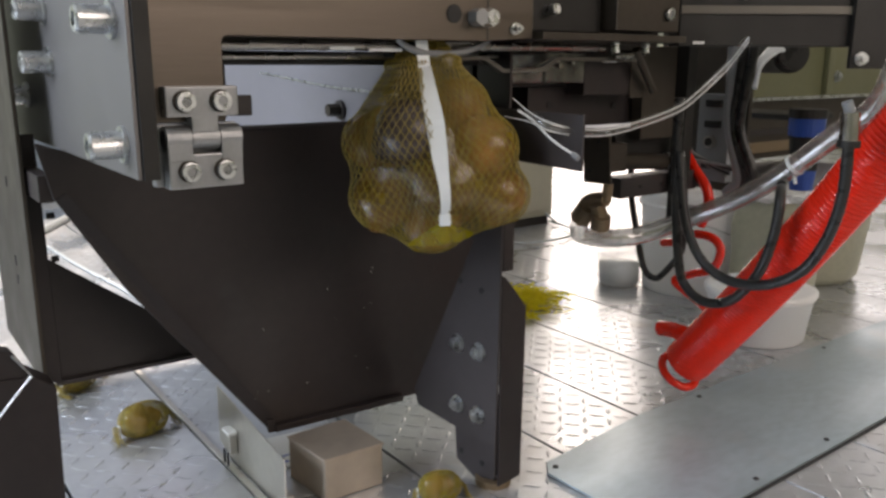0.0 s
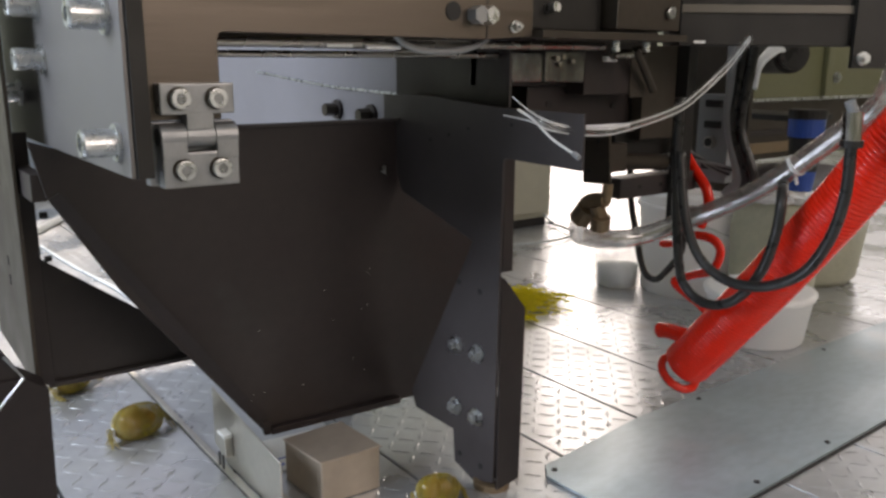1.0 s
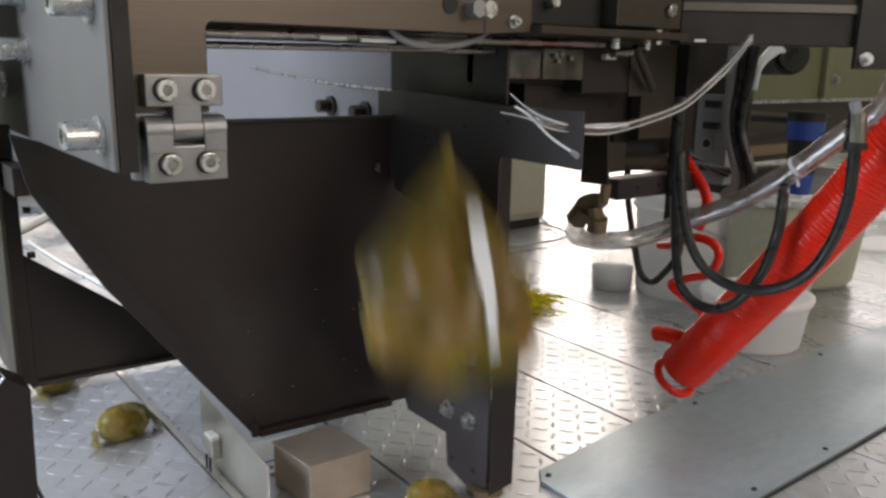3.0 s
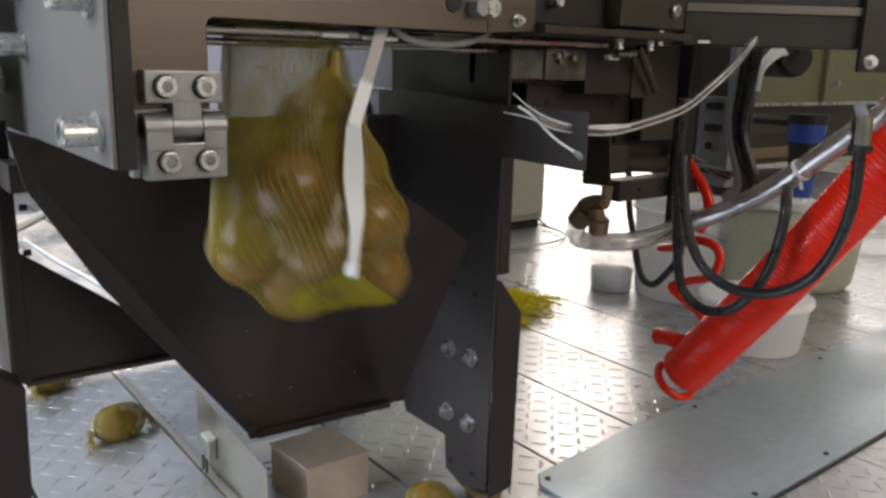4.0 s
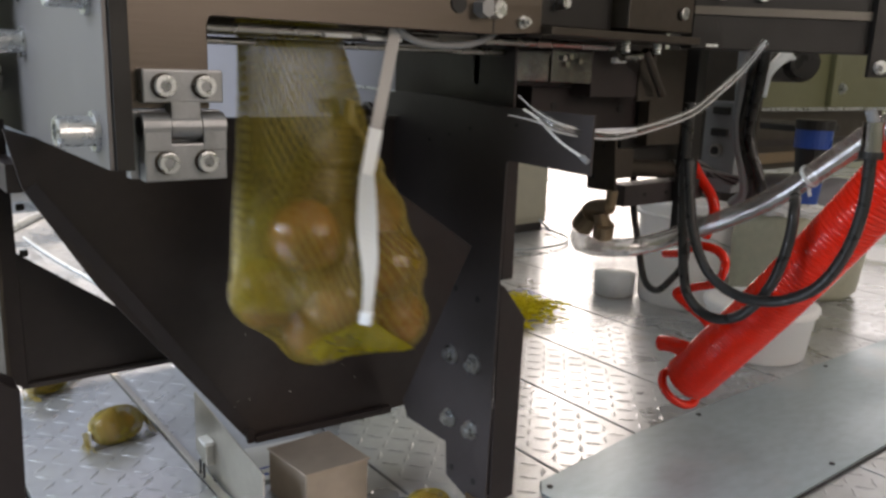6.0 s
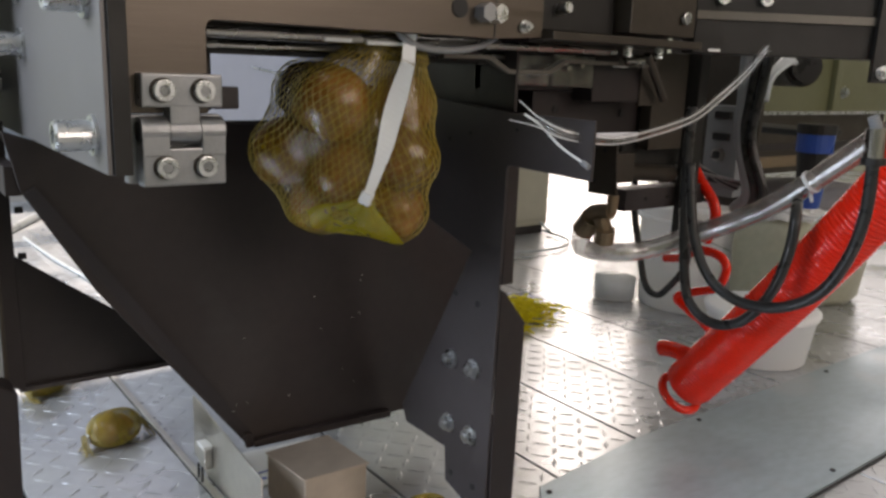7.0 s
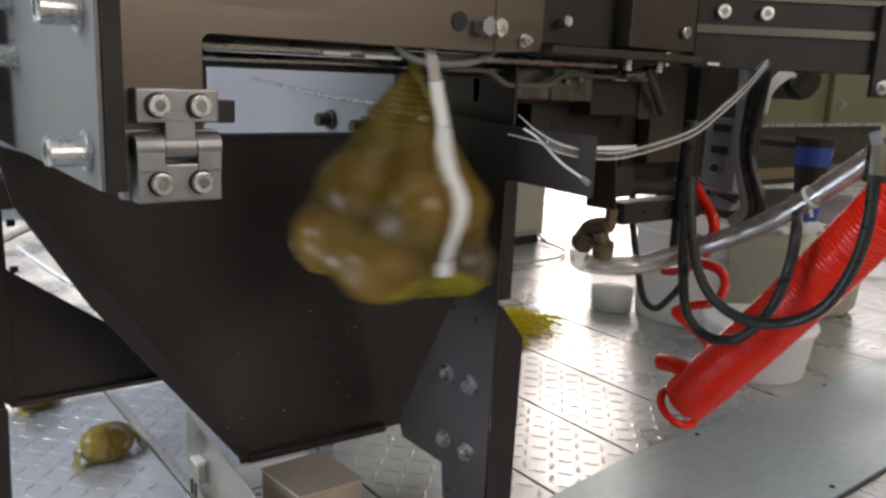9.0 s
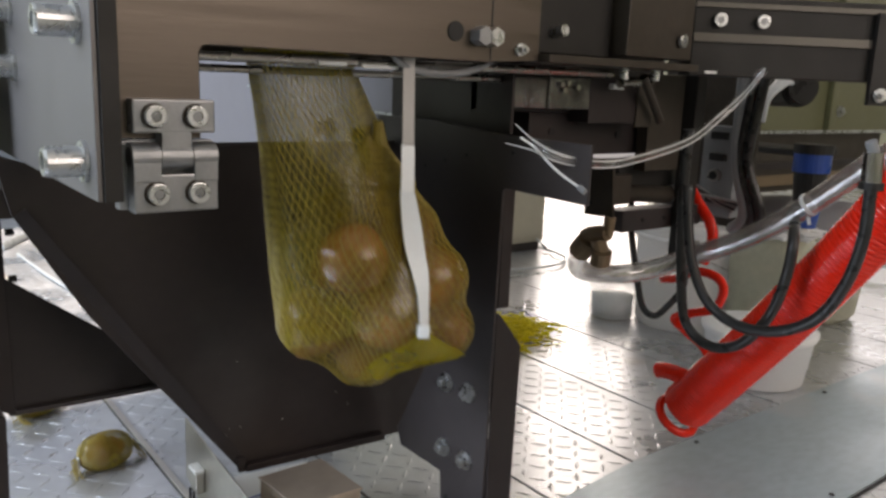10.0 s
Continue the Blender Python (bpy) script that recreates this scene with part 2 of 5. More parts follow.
# ---- the room ----
def room():
    tagged(part("ground", bm_box(-2.4, 5.2, -2.2, 3.3, -0.12, -0.012, 0), SEAM), "dark sub-floor beneath metal floor plates", "floor", kind="structure")
    tagged(part("outdoor_ground", bm_box(-30, 40, 3.3, 60, -0.14, -0.03, 0), material("pale_concrete", (0.5, 0.49, 0.46), 0.8, 0, 0.1, 3, 0.2)), "pale concrete yard outside the doorway", "ground", kind="structure")
    north = bm_box(1.35, 3.22, 3.3, 3.5, -0.05, 2.9, 0)
    # second opening, x 0.25 to 1.35, is added to brighten the far floor
    bm_box(-2.4, 0.25, 3.3, 3.5, -0.05, 2.9, 0, north)
    bm_box(0.25, 1.35, 3.3, 3.5, 2.2, 2.9, 0, north)
    bm_box(4.35, 5.2, 3.3, 3.5, -0.05, 2.9, 0, north)
    bm_box(3.22, 4.35, 3.3, 3.5, 2.2, 2.9, 0, north)
    # unseen wall added so the far floor reflects a dim blue
    tagged(part("reflection_wall", bm_box(-1.6, 2.1, 4.5, 4.7, -0.03, 1.5, 0), material("reflection_blue_grey", (0.42, 0.52, 0.66), 0.8, 0, 0.1, 3, 0.2)), "unseen blue-grey wall added to tint the floor reflection", "wall", kind="structure")
    tagged(part("wall_north", north, OLIVE), "olive painted wall with an open doorway and an added unseen opening", "wall", kind="structure")
    # unseen wall, its opening added for the east fill
    east = bm_box(5.2, 5.4, -2.2, 3.5, -0.05, 0.85, 0)
    bm_box(5.2, 5.4, -2.2, 3.5, 2.2, 2.9, 0, east)
    bm_box(5.2, 5.4, -2.2, 0.0, 0.85, 2.2, 0, east)
    bm_box(5.2, 5.4, 2.6, 3.5, 0.85, 2.2, 0, east)
    tagged(part("wall_east", east, OLIVE), "olive painted wall with an unseen window opening", "wall", kind="structure")
    west = bm_box(-2.6, -2.4, -2.2, 3.5, -0.05, 0.9, 0)
    bm_box(-2.6, -2.4, -2.2, 3.5, 2.2, 2.9, 0, west)
    bm_box(-2.6, -2.4, -2.2, 0.4, 0.9, 2.2, 0, west)
    bm_box(-2.6, -2.4, 2.6, 3.5, 0.9, 2.2, 0, west)
    tagged(part("wall_west", west, OLIVE), "olive painted wall with an unseen window opening", "wall", kind="structure")
    # unseen wall, its opening added for the south fill
    south = bm_box(-2.6, 5.4, -2.4, -2.2, -0.05, 0.95, 0)
    bm_box(-2.6, 5.4, -2.4, -2.2, 2.25, 2.9, 0, south)
    bm_box(-2.6, 0.2, -2.4, -2.2, 0.95, 2.25, 0, south)
    bm_box(2.4, 5.4, -2.4, -2.2, 0.95, 2.25, 0, south)
    tagged(part("wall_south", south, OLIVE), "olive painted wall with an unseen window opening", "wall", kind="structure")
    tagged(part("ceiling", bm_box(-2.6, 5.4, -2.4, 3.5, 2.9, 3.0, 0), CEIL), "white painted ceiling", "ceiling", kind="structure")


PLANK_X = [-2.4, -2.0, -1.6, -1.25, -0.86, -0.46, -0.05, 0.178, 0.372, 0.574, 0.779, 0.967, 1.157, 1.38, 1.57, 1.755, 1.96, 2.16, 2.36, 2.56, 2.76, 2.96, 3.16, 3.4, 3.7, 4.1, 4.6, 5.2]


def lugs(x0, x1, y0, y1, pitch=0.027):
    """Raised tread lozenges in two turns, each four-sided with a ridge."""
    verts, faces = [], []
    nx, ny = int((x1 - x0 - 0.014) / pitch), int((y1 - y0) / pitch)
    for i in range(nx):
        for j in range(ny):
            cx, cy = x0 + 0.012 + (i + 0.5) * pitch, y0 + (j + 0.5) * pitch
            a = radians(45 if (i + j) % 2 else -45) + random.uniform(-0.05, 0.05)
            c, s, k = math.cos(a), math.sin(a), len(verts)
            for u, v, z in ((-0.0135, 0, 0), (0, -0.0042, 0), (0.0135, 0, 0), (0, 0.0042, 0), (-0.007, 0, 0.0010), (0.007, 0, 0.0010)):
                verts.append((cx + u * c - v * s, cy + u * s + v * c, z))
            faces += [(k, k + 1, k + 5, k + 4), (k + 1, k + 2, k + 5), (k + 2, k + 3, k + 4, k + 5), (k + 3, k, k + 4)]
    me = bpy.data.meshes.new("tread_lugs")
    me.from_pydata(verts, [], faces)
    me.materials.append(TREAD)
    return me


def metal_floor():
    floor = thing("floor", "galvanised tread plate floor laid in narrow strips", "floor", kind="structure")
    for x0, x1 in zip(PLANK_X, PLANK_X[1:]):
        plank = part("floor_plank", bm_box(x0 + 0.0022, x1 - 0.0022, -2.2, 3.295, -0.012, 0, 0.0012), TREAD, floor)
        if 0.0 < x1 and x0 < 3.1:
            lug = new("tread_lugs", lugs(x0, x1, 0.55 if x0 < 0.7 else 0.3, 3.2 if x0 > 0.1 else 2.6))
            lug.parent = plank
            lug["kind"] = "stuff"
    part("seam_strip", bm_box(0.3705, 0.3795, -0.4, 3.2, 0.0005, 0.004, 0.001), STAINLESS, floor, "bright narrow edge strip")
    cover = thing("cover_plate", "smooth galvanised cover plate screwed to the floor", "floor plate", kind="structure")
    part("sheet", bm_prism([(0.722, 0.510), (5.1, 0.57), (5.1, 0.752), (1.3, 0.757), (0.97, 0.756), (0.735, 0.730), (0.715, 0.706)], "z", 0.0018, 0.0052, 0.0006), SMOOTH, cover)
    part("edge_gap", bm_prism([(0.722, 0.5055), (5.1, 0.5655), (5.1, 0.5695), (0.722, 0.5095)], "z", 0.0006, 0.0022, 0), SEAM, cover, "dark gap along the plate edge")
    for x, y in ((0.735, 0.712), (0.735, 0.53), (1.1, 0.742), (1.12, 0.532), (1.5, 0.742), (0.93, 0.528)):
        part("screw", bm_cyl((x, y, 0.0052), (x, y, 0.0066), 0.004, 12), SEAM, cover)


# ---- the machine frame ----
def cap_bolt(parent, base, axis, r=0.0085, head=0.024, washer=True):
    """Socket cap bolt: head, recessed socket, washer."""
    base, axis = Vector(base), Vector(axis).normalized()
    prof = [(0.0, 0.0), (r, 0.0), (r, head * 0.93), (r * 0.9, head), (r * 0.52, head), (r * 0.5, head * 0.6), (0.0, head * 0.6)]
    bm = bm_lathe(prof[1:-1], 20)
    bmesh.ops.transform(bm, matrix=Matrix.Translation(base + axis * 0.003) @ axis.to_track_quat("Z", "Y").to_matrix().to_4x4(), verts=bm.verts)
    bolt = part("cap_bolt", bm, ZINC, parent, smooth=False)
    part("socket", bm_cyl(base + axis * 0.004, base + axis * (0.003 + head * 0.8), r * 0.5, 6), HINGE, bolt)
    if washer:
        part("washer", bm_cyl(base, base + axis * 0.003, r * 1.35, 24), ZINC, bolt)
    return bolt


def hex_bolt(parent, base, axis, r=0.0085):
    base, axis = Vector(base), Vector(axis).normalized()
    bolt = part("hex_bolt", bm_cyl(base + axis * 0.0025, base + axis * 0.009, r, 6), ZINC, parent)
    part("washer", bm_cyl(base, base + axis * 0.0025, r * 1.3, 20), ZINC, bolt)
    part("stud", bm_cyl(base + axis * 0.009, base + axis * 0.013, r * 0.45, 12), ZINC, bolt)
    return bolt


def rounded(pts, i, r, n=5):
    """The outline with its corner i rounded."""
    p, a, b = Vector(pts[i]), Vector(pts[i - 1]), Vector(pts[(i + 1) % len(pts)])
    s, e = p + (a - p).normalized() * r, p + (b - p).normalized() * r
    arc = [tuple((1 - u) ** 2 * s + 2 * u * (1 - u) * p + u * u * e) for u in (k / n for k in range(n + 1))]
    return pts[:i] + arc + pts[i + 1 :]


def side_plate():
    t = thing("machine_side_plate", "thick grey aluminium side plate with cap bolts", "machine plate")
    part("plate", bm_box(0.195, 0.199, 0.6735, 1.215, 0.455, 0.95, 0.0008), PLATE, t)
    part("edge_core", bm_box(0.1995, 0.2130, 0.6705, 1.215, 0.4545, 0.95, 0.0005), BLACK, t, "black plate edge")
    for y, z in ((0.706, 0.482), (0.968, 0.55), (0.712, 0.585), (0.975, 0.605), (1.12, 0.51)):
        cap_bolt(t, (0.195, y, z), (-1, 0, 0), 0.0118, 0.027)


def front_beam():
    t = thing("front_beam", "brushed stainless front beam plate with a cut-out", "machine beam")
    pts = [(0.2135, 0.95), (0.2135, 0.5), (0.279, 0.5), (0.279, 0.5735), (0.575, 0.5735), (0.646, 0.578), (0.646, 0.95)]
    pts = rounded(pts, 3, 0.008)
    part("beam_plate", bm_prism(pts, "y", 0.687, 0.697, 0.0008), BRUSHED, t)
    part("beam_return", bm_box(0.281, 0.646, 0.698, 0.716, 0.578, 0.60, 0.001), DARKGREY, t, "dark folded return")
    part("bore", bm_cyl((0.533, 0.6855, 0.601), (0.533, 0.70, 0.601), 0.0095, 20), HOLE, t)
    for x, z in ((0.56, 0.598), (0.575, 0.598)):
        part("hex_fitting", bm_cyl((x, 0.672, z), (x, 0.687, z), 0.0095, 6), HINGE if x < 0.57 else ZINC, t)
    part("joint_line", bm_box(0.5785, 0.5797, 0.6862, 0.6872, 0.5745, 0.9, 0), SEAM, t)
    hex_bolt(t, (0.618, 0.687, 0.588), (0, -1, 0), 0.0052)


def hinge():
    t = thing("block_hinge", "cast aluminium block hinge with four socket screws", "hinge")
    top = part("upper_leaf", bm_box(0.2215, 0.285, 0.672, 0.687, 0.5055, 0.531, 0.0016), HINGE, t)
    part("centre_knuckle", bm_cyl((0.2425, 0.681, 0.487), (0.2665, 0.681, 0.487), 0.0108, 28), HINGE, t, smooth=False)
    part("centre_web", bm_box(0.2427, 0.2663, 0.6722, 0.687, 0.487, 0.508, 0.001), HINGE, t)
    low = part("lower_leaf", bm_box(0.2205, 0.2865, 0.6715, 0.687, 0.4445, 0.474, 0.0016), HINGE, t)
    for x0, x1 in ((0.2205, 0.2418), (0.2672, 0.2865)):
        part("side_knuckle", bm_cyl((x0, 0.681, 0.487), (x1, 0.681, 0.487), 0.0112, 28), HINGE, t)
        part("side_web", bm_box(x0, x1, 0.6705, 0.6868, 0.468, 0.488, 0.0012), HINGE, t)
    part("pin_hole", bm_cyl((0.2198, 0.681, 0.487), (0.2206, 0.681, 0.487), 0.0075, 20), HOLE, t)
    part("spacer_plate", bm_box(0.214, 0.2885, 0.688, 0.7, 0.4455, 0.499, 0.001), HINGE, t)
    for x, z, leaf in ((0.237, 0.5185, top), (0.2685, 0.5185, top), (0.2375, 0.4595, low), (0.2690, 0.4595, low)):
        part("counterbore", bm_cyl((x, 0.6708, z), (x, 0.6722, z), 0.0096, 24), BROWNISH, leaf)
        cap_bolt(leaf, (x, 0.6715, z), (0, -1, 0), 0.0082, 0.0042, False)


def chute():
    t = thing("discharge_chute", "black powder-coated sheet steel chute with scattered specks", "chute")
    main = [(0.416, 0.062), (0.70, 0.052), (0.80, 0.25), (0.80, 0.474), (0.27, 0.474), (0.27, 0.43), (0.165, 0.466), (0.178, 0.405), (0.245, 0.291)]
    part("back_panel", bm_prism(main, "y", 0.94, 0.943, 0.0008), DARK, t)
    part("top_lip", bm_box(0.30, 0.70, 0.930, 0.9395, 0.4705, 0.4745, 0.0008), DARKGREY, t)
    part("bottom_lip", bm_prism([(0.421, 0.0615), (0.628, 0.0535), (0.628, 0.063), (0.421, 0.071)], "y", 0.930, 0.9395, 0.0005), DARK, t)
    part("tip_tab", bm_prism([(0.412, 0.062), (0.4205, 0.0615), (0.4205, 0.08), (0.409, 0.082)], "y", 0.933, 0.9395, 0.0005), DARK, t)
    # slab added for the highlight along the left edge, leaning towards the viewer
    bm = bmesh.new()
    a, b = Vector((0.416, 0.9395, 0.062)), Vector((0.18, 0.9395, 0.402))
    inner = Vector((0.011, -0.004, 0.008))
    quad = [bm.verts.new(p) for p in (a, b, b + inner, a + inner)]
    back = [bm.verts.new(p + Vector((0, 0.0025, 0))) for p in (a, b, b + inner, a + inner)]
    bm.faces.new(quad), bm.faces.new(back[::-1])
    for i in range(4):
        bm.faces.new((quad[i], quad[(i + 1) % 4], back[(i + 1) % 4], back[i]))
    part("highlight_slab", bm, DARK, t)
    part("side_panel", bm_prism([(0.178, 0.150), (0.362, 0.148), (0.362, 0.18), (0.182, 0.316)], "y", 1.05, 1.053, 0.0006), DARK, t)
    part("side_lip", bm_prism([(0.178, 0.150), (0.362, 0.148), (0.362, 0.154), (0.178, 0.156)], "y", 1.043, 1.0495, 0.0005), DARKGREY, t)
    part("end_flange", bm_prism([(0.163, 0.468), (0.182, 0.468), (0.184, 0.152), (0.163, 0.165)], "y", 1.036, 1.042, 0.0008), DARK, t)
    part("link_rail", bm_box(0.165, 0.18, 0.9435, 1.0495, 0.40, 0.43, 0.001), DARK, t)
    for y, z in ((1.033, 0.37), (1.033, 0.317)):
        part("rivet", bm_cyl((0.186, y, z), (0.194, y, z), 0.004, 12), BLACK, t)
    random.seed(4)
    for i in range(13):
        x, z, r = random.uniform(0.36, 0.6), random.uniform(0.1, 0.3), random.uniform(0.0003, 0.0008)
        part("dust_speck", bm_cyl((x, 0.9385, z), (x, 0.94, z), r, 6), SHADEGREY, t)


def leg_plate():
    t = thing("chute_leg_plate", "dark grey folded steel leg plate with zinc bolts", "machine leg")
    pts = [(0.972, 0.506), (0.972, 0.46), (0.929, 0.374), (0.769, 0.33), (0.905, 0.082), (0.894, 0.06), (0.805, 0.06), (0.801, 0.014), (0.762, 0.002), (0.7205, 0.016), (0.7135, 0.44), (0.588, 0.438), (0.588, 0.498), (0.72, 0.4985), (0.85, 0.506)]
    pts = rounded(pts, 10, 0.006)
    part("web", bm_prism(pts, "x", 0.63, 0.6335, 0.0007), DARKGREY, t)
    part("front_flange", bm_prism([(0.634, 0.006), (0.672, 0.012), (0.6755, 0.2475), (0.641, 0.2905), (0.634, 0.2945)], "y", 0.716, 0.7195, 0.0007), DARK, t)
    part("upper_flange", bm_box(0.634, 0.65, 0.7145, 0.7175, 0.30, 0.44, 0.0006), DARK, t)
    for y, z in ((0.798, 0.184), (0.754, 0.185), (0.798, 0.097), (0.754, 0.097)):
        hex_bolt(t, (0.63, y, z), (-1, 0, 0), 0.0094)
    for y, z in ((0.795, 0.272), (0.752, 0.268), (0.79, 0.03), (0.745, 0.03), (0.78, 0.47), (0.70, 0.48), (0.86, 0.45), (0.82, 0.46)):
        part("drilled_hole", bm_cyl((0.6292, y, z), (0.6302, y, z), 0.0042 if z < 0.4 else 0.0022, 12), HOLE, t)
    part("foot_stem", bm_cyl((0.645, 0.74, 0.006), (0.645, 0.74, 0.06), 0.008, 16), ZINC, t)
    part("foot_pad", bm_cyl((0.645, 0.74, 0), (0.645, 0.74, 0.009), 0.024, 24), BRASS, t)
    part("spacer", bm_box(0.634, 0.66, 0.722, 0.76, 0.02, 0.12, 0.001), DARK, t)
    part("clip", bm_prism([(0.598, 0.404), (0.604, 0.398), (0.604, 0.411)], "y", 0.927, 0.934, 0.0004), ZINC, t)


def rear_structure():
    t = thing("rear_machine_panel", "pale grey sheet panel behind the chute", "machine panel")
    part("panel", bm_box(0.70, 0.704, 0.985, 2.2, 0.16, 0.80, 0.001), CREAM, t)
    part("bead", bm_tube([(0.6962, 1.54, 0.5294), (0.6962, 1.26, 0.5092), (0.6962, 1.1, 0.504), (0.6962, 0.985, 0.500)], 0.0022, 8, 4), ZINC, t)
    for y, z in ((1.2234, 0.4704), (1.1144, 0.4669)):
        part("panel_bolt", bm_cyl((0.70, y, z), (0.672, y, z), 0.0105, 6), BROWNISH, t)
        part("bolt_washer", bm_cyl((0.6985, y, z), (0.694, y, z), 0.0165, 20), DARKGREY, t)
    part("stand", bm_box(0.7045, 0.72, 1.2, 1.3, 0.0, 0.5, 0.001), DARK, t)
    d = thing("upper_crossbar", "dark machine crossbar under the beam", "machine bar")
    part("bar", bm_box(0.2145, 1.02, 0.90, 0.94, 0.566, 0.70, 0.002), BROWNISH, d)
    part("rod", bm_cyl((0.28, 0.72, 0.566), (0.80, 0.72, 0.570), 0.0045, 16), CHROME, d, "chromed guide rod")
    part("second_rod", bm_cyl((0.28, 0.76, 0.556), (0.66, 0.76, 0.558), 0.0035, 16), CHROME, d)
    for x in (0.276, 0.655):
        part("rod_block", bm_box(x - 0.012, x + 0.012, 0.705, 0.90, 0.575, 0.61, 0.001), DARK, d)
    # dark sheet added to block the bright wall behind the air unit
    part("added_dark_sheet", bm_box(0.665, 1.10, 0.875, 0.88, 0.46, 0.66, 0.001), DARK, d)
    part("rear_plate", bm_box(0.66, 0.664, 0.74, 0.985, 0.497, 0.60, 0.001), DARK, d)
    part("white_marker", bm_box(0.40, 0.428, 0.7125, 0.7155, 0.563, 0.5665, 0.0003), WHITEPL, d)
    part("white_marker", bm_box(0.445, 0.485, 0.7125, 0.7155, 0.562, 0.5655, 0.0003), WHITEPL, d)
    f = thing("filling_tube", "stainless filling tube above the sealing jaws", "machine tube")
    bm = bm_lathe([(0.135, 0.0), (0.139, 0.0), (0.139, 2.1), (0.135, 2.1), (0.135, 0.0)], 40)
    bmesh.ops.translate(bm, vec=(0.50, 0.845, 0.76), verts=bm.verts)
    part("tube_wall", bm, STAINLESS, f, smooth=True)
    part("tube_bracket", bm_box(0.2145, 0.64, 0.6985, 0.712, 0.765, 0.80, 0.001), DARK, f)
    k = thing("left_frame_post", "black machine post with chamfer highlight modelled as a bright bar", "machine post")
    part("post", bm_prism([(0.02, 0.0), (0.158, 0.0), (0.163, 0.184), (0.138, 0.203), (0.02, 0.203)], "y", 0.955, 1.0, 0.001), DARK, k)
    # bright tube stands in for the highlight along the chamfer
    part("chamfer_highlight", bm_tube([(0.098, 0.952, 0.16), (0.138, 0.952, 0.204), (0.121, 0.952, 0.232)], 0.0016, 8, 0), ZINC, k)
    part("rear_cover", bm_box(0.1575, 0.1622, 1.002, 1.26, 0.17, 0.80, 0.001), BROWNISH, k, "grey cover sheet")
    part("upper_web", bm_prism([(0.02, 0.203), (0.138, 0.203), (0.121, 0.235), (0.02, 0.26)], "y", 0.957, 0.98, 0.001), DARK, k)
    for z in (0.30, 0.275, 0.40):
        part("slot", bm_box(0.1566, 0.1576, 1.10, 1.106, z, z + 0.012, 0), HOLE, k)


def right_gantry():
    t = thing("linear_rail", "black linear rail beam with pale strips and bolts", "machine rail")
    pivot = Matrix.Translation((0.925, 0.70, 0)) @ Matrix.Rotation(radians(-35), 4, "Z") @ Matrix.Translation((-0.925, -0.70, 0))
    t.matrix_basis = pivot
    part("rail_body", bm_box(0.925, 1.7, 0.70, 0.745, 0.574, 0.672, 0.0015), BLACK, t)
    for z0, z1 in ((0.616, 0.6265), (0.658, 0.6645)):
        part("guide_strip", bm_box(0.925, 1.7, 0.6965, 0.6995, z0, z1, 0.0006), STRIP, t, "pale steel guide strip")
    for x in (0.957, 1.012):
        cap_bolt(t, (x, 0.70, 0.643), (0, -1, 0), 0.0085, 0.004, False)
    part("end_bracket", bm_box(1.158, 1.25, 0.69, 0.6985, 0.545, 0.66, 0.001), BLACK, t)
    hex_bolt(t, (1.172, 0.69, 0.558), (0, -1, 0), 0.007)
    part("label_mark", bm_box(0.945, 0.960, 0.6985, 0.6998, 0.5765, 0.580, 0), WHITEPL, t)
    b = thing("carriage_block", "dusty grey carriage block with machined faces", "machine block")
    part("block", bm_box(0.773, 0.892, 0.676, 0.74, 0.590, 0.72, 0.0015), BROWNISH, b)
    part("base_plate", bm_box(0.648, 0.905, 0.672, 0.76, 0.577, 0.5855, 0.001), BROWNISH, b)
    part("slide", bm_box(0.648, 0.771, 0.70, 0.76, 0.5875, 0.72, 0.0015), BLACK, b)
    part("pin", bm_cyl((0.68, 0.70, 0.61), (0.68, 0.684, 0.612), 0.006, 14), ZINC, b)
    for x in (0.80, 0.858):
        part("set_screw", bm_cyl((x, 0.70, 0.5765), (x, 0.70, 0.564), 0.0055, 12), ZINC, b)
    cap_bolt(b, (0.868, 0.676, 0.612), (0, -1, 0), 0.0075, 0.004, False)
    c = thing("clear_air_unit", "smoky clear pneumatic covers with bright fittings", "pneumatic unit")
    part("clear_cover", bm_box(0.664, 0.735, 0.762, 0.80, 0.526, 0.562, 0.002), CLEARBOX, c)
    part("clear_cover", bm_box(0.740, 0.812, 0.762, 0.80, 0.525, 0.565, 0.002), CLEARBOX, c)
    for x, z in ((0.757, 0.555), (0.768, 0.557), (0.762, 0.548), (0.785, 0.552)):
        part("fitting", bm_cyl((x, 0.757, z), (x, 0.775, z), 0.0035, 12), CHROME, c)
    part("ribbed_knob", bm_cyl((0.835, 0.735, 0.5605), (0.87, 0.735, 0.562), 0.0065, 16), CHROME, c)
    part("white_bar", bm_box(0.832, 0.852, 0.742, 0.75, 0.552, 0.5585, 0.0006), WHITEPL, c)
    # added box that keeps the bright background out of the clear covers
    part("added_dark_backing", bm_box(0.66, 0.815, 0.802, 0.815, 0.52, 0.575, 0.001), DARK, c)
    part("dark_core", bm_box(0.815, 0.905, 0.765, 0.80, 0.508, 0.576, 0.001), DARK, c)
    part("tab", bm_box(0.905, 0.938, 0.762, 0.768, 0.503, 0.562, 0.0015), BROWNISH, c)
    part("oblique_pipe", bm_tube([(0.885, 0.74, 0.569), (0.91, 0.745, 0.545), (0.94, 0.75, 0.512)], 0.0055, 12, 4), BROWNISH, c)
    g = thing("slide_unit", "dark slide unit with cylinders under the rail", "machine unit")
    part("upper_body", bm_box(0.75, 1.0, 0.805, 0.86, 0.463, 0.519, 0.002), DARK, g)
